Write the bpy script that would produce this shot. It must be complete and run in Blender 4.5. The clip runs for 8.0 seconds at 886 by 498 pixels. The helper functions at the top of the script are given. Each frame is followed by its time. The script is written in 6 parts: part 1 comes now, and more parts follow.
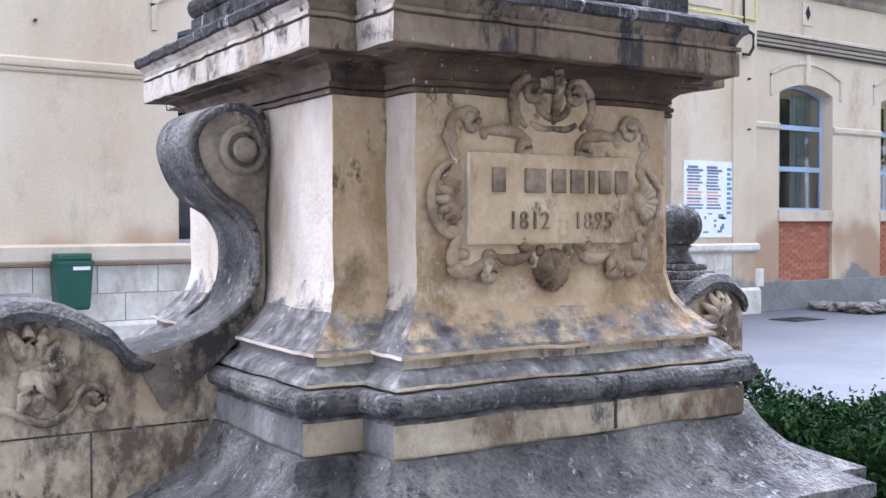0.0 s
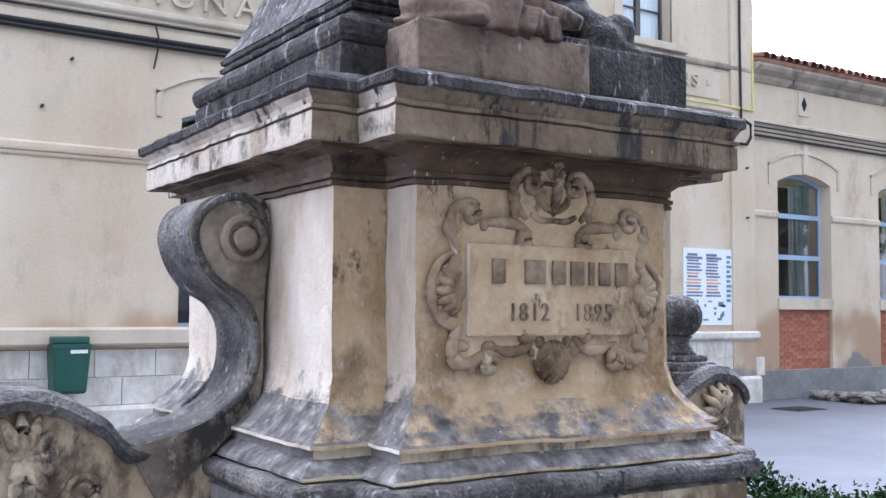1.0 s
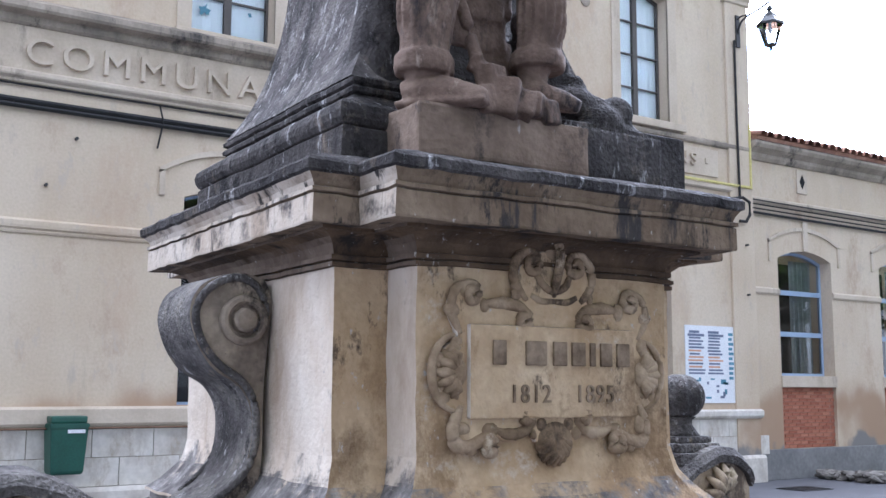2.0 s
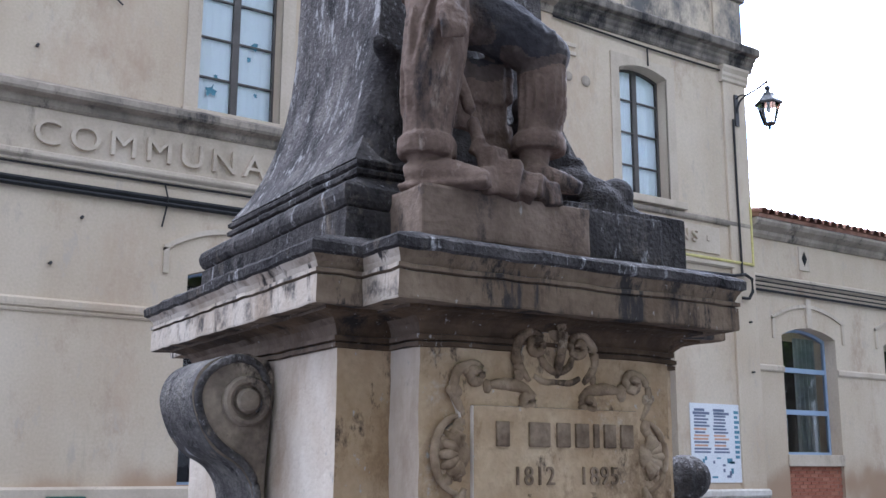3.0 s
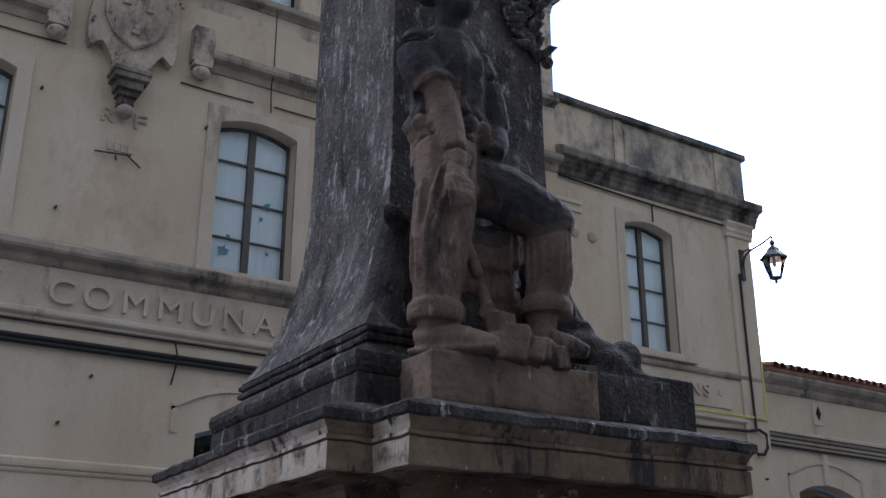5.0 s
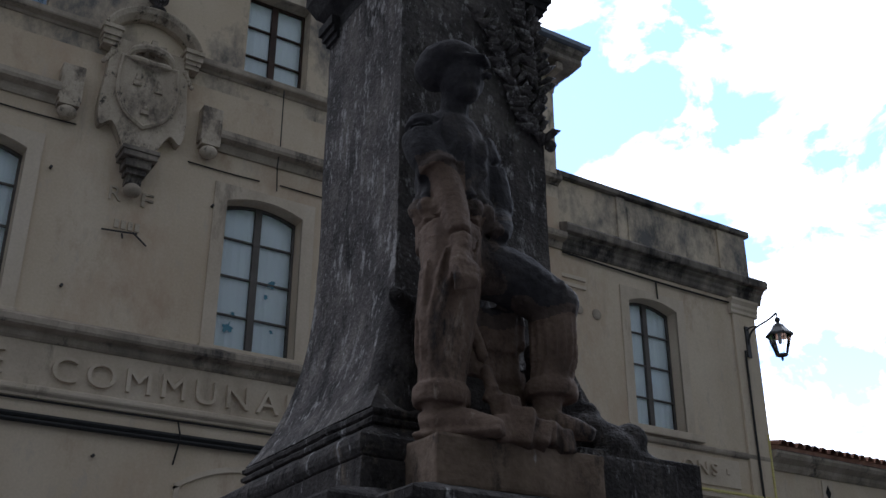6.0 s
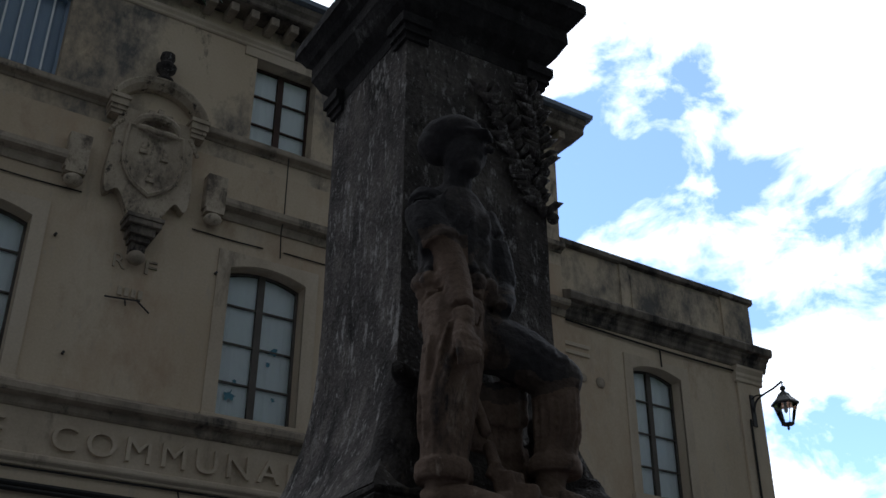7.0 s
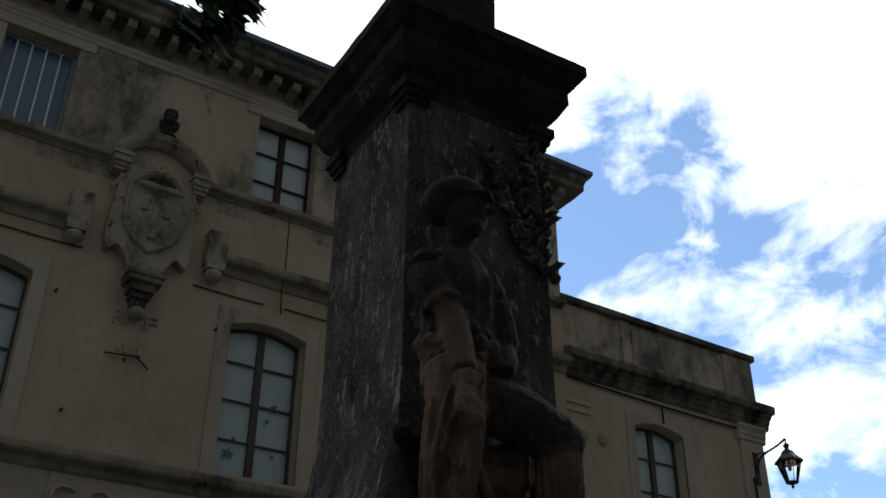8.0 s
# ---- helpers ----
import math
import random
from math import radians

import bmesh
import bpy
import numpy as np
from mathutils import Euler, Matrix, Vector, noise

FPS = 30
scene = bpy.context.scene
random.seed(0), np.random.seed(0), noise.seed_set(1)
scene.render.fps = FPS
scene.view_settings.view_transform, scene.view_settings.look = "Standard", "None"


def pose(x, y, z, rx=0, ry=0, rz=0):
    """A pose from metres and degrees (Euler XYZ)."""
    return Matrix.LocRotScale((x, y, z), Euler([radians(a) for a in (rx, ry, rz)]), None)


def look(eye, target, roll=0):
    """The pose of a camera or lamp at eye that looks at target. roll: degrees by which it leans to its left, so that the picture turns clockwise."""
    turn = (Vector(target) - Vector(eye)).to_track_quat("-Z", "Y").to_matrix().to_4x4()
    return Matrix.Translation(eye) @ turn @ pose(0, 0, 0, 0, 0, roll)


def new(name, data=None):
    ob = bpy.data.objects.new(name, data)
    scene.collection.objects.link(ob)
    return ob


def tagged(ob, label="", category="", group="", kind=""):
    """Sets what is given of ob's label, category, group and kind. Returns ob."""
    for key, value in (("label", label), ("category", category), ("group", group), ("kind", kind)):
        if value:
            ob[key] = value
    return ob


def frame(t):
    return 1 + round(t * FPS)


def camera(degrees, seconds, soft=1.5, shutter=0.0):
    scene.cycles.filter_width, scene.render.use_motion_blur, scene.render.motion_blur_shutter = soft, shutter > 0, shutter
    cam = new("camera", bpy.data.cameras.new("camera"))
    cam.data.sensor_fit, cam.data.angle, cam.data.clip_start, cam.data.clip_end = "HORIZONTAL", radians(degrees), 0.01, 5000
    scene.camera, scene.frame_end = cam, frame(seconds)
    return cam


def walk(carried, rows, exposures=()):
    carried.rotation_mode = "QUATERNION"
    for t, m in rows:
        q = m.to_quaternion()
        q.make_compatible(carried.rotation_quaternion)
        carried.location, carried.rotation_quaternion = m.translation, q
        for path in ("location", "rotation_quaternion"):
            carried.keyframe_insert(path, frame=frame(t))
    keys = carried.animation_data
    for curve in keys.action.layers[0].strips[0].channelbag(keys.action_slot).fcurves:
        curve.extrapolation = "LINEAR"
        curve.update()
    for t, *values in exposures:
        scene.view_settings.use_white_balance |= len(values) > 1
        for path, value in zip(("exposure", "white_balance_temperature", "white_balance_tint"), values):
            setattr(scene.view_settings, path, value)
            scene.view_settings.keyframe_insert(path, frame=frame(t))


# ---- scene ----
cam = camera(46.005, 8.0)
PATH = [
    (0.0, pose(0.0000, -0.0000, 1.6000, 88.701, 0.128, -33.839)),
    (0.5, pose(0.0018, 0.0010, 1.6102, 91.119, -0.199, -33.834)),
    (1.0, pose(0.0022, 0.0031, 1.6191, 93.330, -0.345, -33.860)),
    (1.5, pose(0.0027, 0.0030, 1.6262, 95.441, -0.311, -33.847)),
    (3.0, pose(-0.0083, -0.0145, 1.6408, 101.741, -0.235, -33.645)),
    (3.5, pose(-0.0155, -0.0245, 1.6460, 103.844, -0.215, -33.514)),
    (4.0, pose(-0.0229, -0.0369, 1.6489, 105.955, -0.155, -33.364)),
    (4.5, pose(-0.0309, -0.0488, 1.6543, 108.042, -0.091, -33.226)),
    (6.0, pose(-0.0553, -0.0806, 1.6714, 114.347, -0.070, -32.846)),
    (6.5, pose(-0.0601, -0.0868, 1.6812, 116.225, -0.188, -32.789)),
    (7.0, pose(-0.0610, -0.0912, 1.6950, 117.952, -0.237, -32.737)),
    (7.5, pose(-0.0632, -0.0934, 1.7064, 119.541, -0.320, -32.736)),
    (8.0, pose(-0.0703, -0.0957, 1.7157, 120.946, -0.303, -32.747)),
]
EXPOSURE = [(0.0, 0.36, 5350, 16), (1.5, 0.06, 5350, 15), (3.0, -0.42, 5300, 15), (3.5, -0.73, 5300, 16), (4.5, -1.30, 5400, 15), (6.0, -2.40, 5600, 11), (7.0, -3.18, 5850, 7), (8.0, -3.62, 6150, 2)]
walk(cam, PATH, exposures=EXPOSURE)

# ---------------------------------------------------------------- light
CLOUD_BACK, CLOUD_FRONT = 17.0, 150.0
world = bpy.data.worlds.new("sky")
scene.world = world
world.use_nodes = True
wn, wl = world.node_tree.nodes, world.node_tree.links
wn.clear()
w_out = wn.new("ShaderNodeOutputWorld")
w_bg = wn.new("ShaderNodeBackground")
w_sky = wn.new("ShaderNodeTexSky")
w_sky.sky_type = "NISHITA"
w_sky.sun_disc = False
SUN_ELEV, SUN_AZ = 46.0, 318.0     # degrees; azimuth clockwise from +y
w_sky.sun_elevation, w_sky.sun_rotation = radians(SUN_ELEV), radians(SUN_AZ)
w_sky.air_density, w_sky.dust_density, w_sky.ozone_density = 1.0, 0.8, 2.0


def w_math(op, a, b):
    n = wn.new("ShaderNodeMath")
    n.operation = op
    for i, v in enumerate((a, b)):
        if isinstance(v, (int, float)):
            n.inputs[i].default_value = v
        else:
            wl.new(v, n.inputs[i])
    return n.outputs[0]


def w_towards(direction, lo, hi, out_lo, out_hi):
    """Smooth 0..1 measure of how near the sky direction is to the given one."""
    n = wn.new("ShaderNodeVectorMath")
    n.operation = "DOT_PRODUCT"
    wl.new(w_tc.outputs["Generated"], n.inputs[0])
    n.inputs[1].default_value = Vector(direction).normalized()
    r = wn.new("ShaderNodeMapRange")
    r.interpolation_type = "SMOOTHSTEP"
    for k, v in zip((1, 2, 3, 4), (lo, hi, out_lo, out_hi)):
        r.inputs[k].default_value = v
    wl.new(n.outputs["Value"], r.inputs[0])
    return r.outputs[0]


w_tc = wn.new("ShaderNodeTexCoord")
w_map = wn.new("ShaderNodeMapping")
w_map.inputs["Scale"].default_value = (3.0, 3.0, 4.6)
w_map.inputs["Location"].default_value = (0.35, 0.1, 0.2)
w_noise = wn.new("ShaderNodeTexNoise")
w_noise.inputs["Scale"].default_value = 3.6
w_noise.inputs["Detail"].default_value = 10
w_noise.inputs["Roughness"].default_value = 0.58
w_noise.inputs["Distortion"].default_value = 0.35
wl.new(w_tc.outputs["Generated"], w_map.inputs["Vector"])
wl.new(w_map.outputs["Vector"], w_noise.inputs["Vector"])
# two openings of blue in the cloud to the north-east
w_open = w_math("MINIMUM", w_towards((0.595, 0.625, 0.505), 0.978, 0.997, 0.27, -0.06), w_towards((0.775, 0.51, 0.375), 0.972, 0.996, 0.27, 0.03))
w_cover = w_math("ADD", w_noise.outputs["Fac"], w_open)
w_ramp = wn.new("ShaderNodeValToRGB")
w_ramp.color_ramp.elements[0].position, w_ramp.color_ramp.elements[1].position = 0.43, 0.62
w_ramp.color_ramp.elements[0].color = (0.072, 0.072, 0.072, 1)     # thin haze in the blue
wl.new(w_cover, w_ramp.inputs["Fac"])
# cloud is far brighter round the hidden sun than on the other side of the sky
w_glow = w_towards((0.38, 0.74, 0.55), 0.42, 0.90, CLOUD_BACK, CLOUD_FRONT)
w_cloud = wn.new("ShaderNodeCombineColor")
for i, k in enumerate((1.0, 1.0, 1.03)):
    wl.new(w_math("MULTIPLY", w_glow, k), w_cloud.inputs[i])
w_blue = wn.new("ShaderNodeMix")
w_blue.data_type, w_blue.blend_type = "RGBA", "MULTIPLY"
w_blue.inputs[0].default_value = 1.0
w_blue.inputs[7].default_value = (20.0, 22.0, 25.0, 1)
wl.new(w_sky.outputs["Color"], w_blue.inputs[6])
w_mix = wn.new("ShaderNodeMix")
w_mix.data_type = "RGBA"
wl.new(w_ramp.outputs["Color"], w_mix.inputs[0])
wl.new(w_blue.outputs[2], w_mix.inputs[6])
wl.new(w_cloud.outputs[0], w_mix.inputs[7])
wl.new(w_mix.outputs[2], w_bg.inputs["Color"])
w_bg.inputs["Strength"].default_value = 0.12
wl.new(w_bg.outputs["Background"], w_out.inputs["Surface"])

sun = new("sun", bpy.data.lights.new("sun", "SUN"))
sun.data.energy, sun.data.angle, sun.data.color = 1.2, radians(24), (1.0, 0.95, 0.88)
sa, se = radians(SUN_AZ), radians(SUN_ELEV)
sun.matrix_world = look((0, 0, 30), (-math.sin(sa) * math.cos(se) * 10, -math.cos(sa) * math.cos(se) * 10, 30 - math.sin(se) * 10))


# ---------------------------------------------------------------- materials
def ramp_set(node, stops):
    cr = node.color_ramp
    while len(cr.elements) < len(stops):
        cr.elements.new(0.5)
    for e, (p, c) in zip(cr.elements, stops):
        e.position, e.color = p, (*c, 1)


def material(name, stops, scale=3.0, rough=0.85, grain=40.0, bump=0.3, fleck=None, streak=0.0, metal=0.0, spec=0.3, vary=0.0, bump_dist=0.01, grain_mix=0.6, stains=()):
    """Colour from a large noise through stops, fine grain over it, optional flecks and vertical streaks."""
    m = bpy.data.materials.new(name)
    m.use_nodes = True
    n, l = m.node_tree.nodes, m.node_tree.links
    p = n["Principled BSDF"]
    p.inputs["Roughness"].default_value, p.inputs["Metallic"].default_value = rough, metal
    p.inputs["Specular IOR Level"].default_value = spec
    tc = n.new("ShaderNodeTexCoord")
    src = tc.outputs["Object"]
    big = n.new("ShaderNodeTexNoise")
    big.inputs["Scale"].default_value, big.inputs["Detail"].default_value, big.inputs["Roughness"].default_value = scale, 6, 0.62
    l.new(src, big.inputs["Vector"])
    r = n.new("ShaderNodeValToRGB")
    ramp_set(r, stops)
    fac = big.outputs["Fac"]
    if streak:
        mp = n.new("ShaderNodeMapping")
        mp.inputs["Scale"].default_value = (1, 1, 0.12)
        l.new(src, mp.inputs["Vector"])
        st = n.new("ShaderNodeTexNoise")
        st.inputs["Scale"].default_value, st.inputs["Detail"].default_value = scale * 3.0, 5
        l.new(mp.outputs["Vector"], st.inputs["Vector"])
        mx = n.new("ShaderNodeMix")
        mx.inputs[0].default_value = streak
        l.new(fac, mx.inputs[2])
        l.new(st.outputs["Fac"], mx.inputs[3])
        fac = mx.outputs[0]
    if vary:
        oi = n.new("ShaderNodeObjectInfo")
        ma = n.new("ShaderNodeMath")
        ma.operation = "MULTIPLY_ADD"
        l.new(oi.outputs["Random"], ma.inputs[0])
        ma.inputs[1].default_value = vary
        ma.inputs[2].default_value = -vary / 2
        ad = n.new("ShaderNodeMath")
        l.new(fac, ad.inputs[0])
        l.new(ma.outputs[0], ad.inputs[1])
        fac = ad.outputs[0]
    l.new(fac, r.inputs["Fac"])
    col = r.outputs["Color"]
    fine = n.new("ShaderNodeTexNoise")
    fine.inputs["Scale"].default_value, fine.inputs["Detail"].default_value = grain, 5
    l.new(src, fine.inputs["Vector"])
    fr = n.new("ShaderNodeValToRGB")
    ramp_set(fr, [(0.3, (0.72, 0.72, 0.72)), (0.7, (1.15, 1.15, 1.15))])
    l.new(fine.outputs["Fac"], fr.inputs["Fac"])
    mul = n.new("ShaderNodeMix")
    mul.data_type, mul.blend_type = "RGBA", "MULTIPLY"
    mul.inputs[0].default_value = grain_mix
    l.new(col, mul.inputs[6])
    l.new(fr.outputs["Color"], mul.inputs[7])
    col = mul.outputs[2]
    for fc, fscale, lo, hi, squeeze in (((*fleck, 1.0),) if fleck else ()) + tuple(stains):
        fn = n.new("ShaderNodeTexNoise")
        fn.inputs["Scale"].default_value, fn.inputs["Detail"].default_value, fn.inputs["Roughness"].default_value = fscale, 8, 0.75
        fmap = n.new("ShaderNodeMapping")
        fmap.inputs["Scale"].default_value = (1, 1, squeeze)
        fmap.inputs["Location"].default_value = (fscale * 1.7, lo * 9, 0.3)
        l.new(src, fmap.inputs["Vector"])
        l.new(fmap.outputs["Vector"], fn.inputs["Vector"])
        f2 = n.new("ShaderNodeValToRGB")
        ramp_set(f2, [(lo, (0, 0, 0)), (hi, (1, 1, 1))])
        l.new(fn.outputs["Fac"], f2.inputs["Fac"])
        fm = n.new("ShaderNodeMix")
        fm.data_type = "RGBA"
        l.new(f2.outputs["Color"], fm.inputs[0])
        l.new(col, fm.inputs[6])
        fm.inputs[7].default_value = (*fc, 1)
        col = fm.outputs[2]
    l.new(col, p.inputs["Base Color"])
    if bump:
        ad = n.new("ShaderNodeMath")
        l.new(fine.outputs["Fac"], ad.inputs[0])
        l.new(big.outputs["Fac"], ad.inputs[1])
        b = n.new("ShaderNodeBump")
        b.inputs["Strength"].default_value, b.inputs["Distance"].default_value = bump, bump_dist
        l.new(ad.outputs[0], b.inputs["Height"])
        l.new(b.outputs["Normal"], p.inputs["Normal"])
    return m


def glass_material(name, tint, ior=1.6):
    """Thin window glass: clear, with a Fresnel reflection."""
    m = bpy.data.materials.new(name)
    m.use_nodes = True
    n, l = m.node_tree.nodes, m.node_tree.links
    n.clear()
    o = n.new("ShaderNodeOutputMaterial")
    mx = n.new("ShaderNodeMixShader")
    tr = n.new("ShaderNodeBsdfTransparent")
    gl = n.new("ShaderNodeBsdfGlossy")
    fr = n.new("ShaderNodeFresnel")
    fr.inputs["IOR"].default_value = ior
    tr.inputs["Color"].default_value = (*tint, 1)
    gl.inputs["Roughness"].default_value = 0.02
    l.new(fr.outputs[0], mx.inputs[0])
    l.new(tr.outputs[0], mx.inputs[1])
    l.new(gl.outputs[0], mx.inputs[2])
    l.new(mx.outputs[0], o.inputs["Surface"])
    return m


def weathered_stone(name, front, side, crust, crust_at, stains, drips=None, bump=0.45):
    """Limestone with a side ramp on faces along x, where paleness is side light put into the colour; a ragged crust of
    lichen sits on ledges that catch the rain.
    """
    m = material(name, front, 2.6, 0.9, 48, bump, streak=0.25, grain_mix=0.35, stains=stains, bump_dist=0.012)
    n, l = m.node_tree.nodes, m.node_tree.links
    p = n["Principled BSDF"]
    col = p.inputs["Base Color"].links[0].from_socket
    tc = n.new("ShaderNodeTexCoord")

    def math_(op, a, b, c=None):
        q = n.new("ShaderNodeMath")
        q.operation = op
        for i, v in enumerate((a, b, c)):
            if v is None:
                continue
            if isinstance(v, (int, float)):
                q.inputs[i].default_value = v
            else:
                l.new(v, q.inputs[i])
        return q.outputs[0]

    def patches(scale, stretch, shift):
        mp = n.new("ShaderNodeMapping")
        mp.inputs["Scale"].default_value, mp.inputs["Location"].default_value = (1, 1, stretch), (shift, shift * 0.7, shift * 1.3)
        l.new(tc.outputs["Object"], mp.inputs["Vector"])
        q = n.new("ShaderNodeTexNoise")
        q.inputs["Scale"].default_value, q.inputs["Detail"].default_value, q.inputs["Roughness"].default_value = scale, 8, 0.66
        l.new(mp.outputs["Vector"], q.inputs["Vector"])
        return q.outputs["Fac"]

    def step(v, lo, hi):
        r = n.new("ShaderNodeMapRange")
        r.interpolation_type = "SMOOTHSTEP"
        r.inputs[1].default_value, r.inputs[2].default_value = lo, hi
        l.new(v, r.inputs[0])
        return r.outputs[0]

    def over(fac, below, above):
        q = n.new("ShaderNodeMix")
        q.data_type = "RGBA"
        l.new(fac, q.inputs[0])
        l.new(below, q.inputs[6])
        if isinstance(above, tuple):
            q.inputs[7].default_value = (*above, 1)
        else:
            l.new(above, q.inputs[7])
        return q.outputs[2]

    def ramped(v, stops):
        r = n.new("ShaderNodeValToRGB")
        ramp_set(r, stops)
        l.new(v, r.inputs["Fac"])
        return r.outputs["Color"]

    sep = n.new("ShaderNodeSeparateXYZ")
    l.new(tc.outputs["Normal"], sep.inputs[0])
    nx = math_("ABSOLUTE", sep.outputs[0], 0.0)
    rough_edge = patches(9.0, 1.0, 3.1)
    side_mix = step(math_("ADD", nx, math_("MULTIPLY", math_("SUBTRACT", rough_edge, 0.5), 1.3)), 0.42, 0.85)
    col = over(side_mix, col, ramped(patches(3.4, 0.45, 1.7), side))
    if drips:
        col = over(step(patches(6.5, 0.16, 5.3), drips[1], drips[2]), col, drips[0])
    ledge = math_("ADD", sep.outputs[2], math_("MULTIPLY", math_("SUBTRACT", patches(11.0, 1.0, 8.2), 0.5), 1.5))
    ledge = math_("ADD", ledge, math_("MULTIPLY", side_mix, 0.30))
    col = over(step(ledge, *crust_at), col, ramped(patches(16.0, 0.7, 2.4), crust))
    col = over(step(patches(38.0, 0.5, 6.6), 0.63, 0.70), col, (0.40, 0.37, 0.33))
    l.new(col, p.inputs["Base Color"])
    return m


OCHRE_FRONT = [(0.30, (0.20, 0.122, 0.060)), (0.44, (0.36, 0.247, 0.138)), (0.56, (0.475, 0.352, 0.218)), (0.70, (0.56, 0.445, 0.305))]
# paler on x faces: the light from the left is put into the colour
LIT_SIDE = [(0.30, (0.36, 0.275, 0.20)), (0.46, (0.52, 0.435, 0.345)), (0.62, (0.62, 0.55, 0.465))]
GREY_CRUST = [(0.32, (0.045, 0.041, 0.039)), (0.46, (0.105, 0.095, 0.09)), (0.58, (0.175, 0.162, 0.153)), (0.70, (0.34, 0.32, 0.30))]
BLACK_CRUST = [(0.32, (0.02, 0.018, 0.018)), (0.5, (0.055, 0.049, 0.046)), (0.68, (0.13, 0.12, 0.115))]
M_PEDESTAL = weathered_stone("weathered_pedestal_limestone", OCHRE_FRONT, LIT_SIDE, GREY_CRUST, (0.46, 0.82), (((0.10, 0.056, 0.026), 1.9, 0.53, 0.67, 0.8), ((0.22, 0.142, 0.074), 4.2, 0.54, 0.66, 0.6), ((0.055, 0.038, 0.027), 6.5, 0.585, 0.66, 0.5), ((0.50, 0.43, 0.345), 3.6, 0.585, 0.70, 1.0)))
# relief stone, browner than the field, with its recess shadows painted into the ramp
M_CARVED = material("shadowed_brown_carving", [(0.32, (0.12, 0.078, 0.043)), (0.46, (0.235, 0.163, 0.098)), (0.60, (0.37, 0.278, 0.182))], 5.0, 0.9, 55, 0.5, grain_mix=0.5, stains=(((0.06, 0.04, 0.025), 6.0, 0.54, 0.64, 0.8), ((0.44, 0.365, 0.265), 9.0, 0.60, 0.70, 1.0)))
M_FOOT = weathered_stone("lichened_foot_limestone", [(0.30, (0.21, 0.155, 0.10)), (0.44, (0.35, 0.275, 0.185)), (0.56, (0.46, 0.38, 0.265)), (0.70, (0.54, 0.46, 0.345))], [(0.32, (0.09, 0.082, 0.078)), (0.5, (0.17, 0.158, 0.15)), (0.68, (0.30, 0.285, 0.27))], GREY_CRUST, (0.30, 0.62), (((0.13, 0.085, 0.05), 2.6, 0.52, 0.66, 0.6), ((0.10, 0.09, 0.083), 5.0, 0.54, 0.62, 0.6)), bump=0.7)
# side ramp paler than the front: light from the left painted in
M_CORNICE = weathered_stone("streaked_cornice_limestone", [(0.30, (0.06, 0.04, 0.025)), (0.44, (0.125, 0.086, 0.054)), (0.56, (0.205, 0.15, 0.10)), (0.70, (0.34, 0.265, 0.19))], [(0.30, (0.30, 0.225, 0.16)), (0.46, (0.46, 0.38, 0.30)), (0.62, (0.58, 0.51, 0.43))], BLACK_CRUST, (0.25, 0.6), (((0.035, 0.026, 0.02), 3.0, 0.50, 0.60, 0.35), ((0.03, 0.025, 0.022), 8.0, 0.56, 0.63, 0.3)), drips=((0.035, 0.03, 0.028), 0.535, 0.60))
# cove under the corona: the overhang's shade put into the brown, over real staining
M_COVE = weathered_stone("shade_browned_cove_limestone", [(0.30, (0.022, 0.014, 0.009)), (0.46, (0.058, 0.036, 0.02)), (0.58, (0.12, 0.077, 0.044)), (0.72, (0.22, 0.15, 0.094))], [(0.32, (0.075, 0.052, 0.036)), (0.5, (0.15, 0.11, 0.08)), (0.68, (0.25, 0.195, 0.145))], BLACK_CRUST, (0.4, 0.7), (((0.02, 0.016, 0.013), 3.6, 0.53, 0.62, 0.6),))
M_GREY = material("lichened_limestone", [(0.32, (0.035, 0.032, 0.031)), (0.46, (0.095, 0.086, 0.082)), (0.58, (0.16, 0.147, 0.136)), (0.70, (0.25, 0.225, 0.19))], 4.5, 0.95, 75, 1.0, grain_mix=1.0, bump_dist=0.02, stains=(((0.36, 0.29, 0.20), 3.2, 0.60, 0.70, 1.0), ((0.026, 0.024, 0.024), 10, 0.54, 0.64, 1.0), ((0.40, 0.385, 0.38), 27, 0.59, 0.68, 0.55), ((0.36, 0.35, 0.345), 9, 0.60, 0.69, 0.5)))
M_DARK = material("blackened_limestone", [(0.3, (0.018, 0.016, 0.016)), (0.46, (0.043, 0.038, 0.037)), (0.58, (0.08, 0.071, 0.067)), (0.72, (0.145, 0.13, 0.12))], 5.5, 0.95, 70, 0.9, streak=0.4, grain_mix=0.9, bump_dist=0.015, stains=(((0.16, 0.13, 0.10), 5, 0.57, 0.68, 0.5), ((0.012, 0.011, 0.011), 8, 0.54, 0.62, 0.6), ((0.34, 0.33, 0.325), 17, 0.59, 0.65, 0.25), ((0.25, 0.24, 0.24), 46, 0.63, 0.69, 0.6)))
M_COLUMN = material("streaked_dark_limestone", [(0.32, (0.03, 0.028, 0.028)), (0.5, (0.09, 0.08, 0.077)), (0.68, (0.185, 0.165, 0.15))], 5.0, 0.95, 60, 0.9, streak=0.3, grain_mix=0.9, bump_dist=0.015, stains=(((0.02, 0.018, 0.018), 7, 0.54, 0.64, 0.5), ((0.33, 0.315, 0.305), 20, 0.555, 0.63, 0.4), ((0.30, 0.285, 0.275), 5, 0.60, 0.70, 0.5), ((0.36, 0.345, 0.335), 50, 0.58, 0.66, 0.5)))
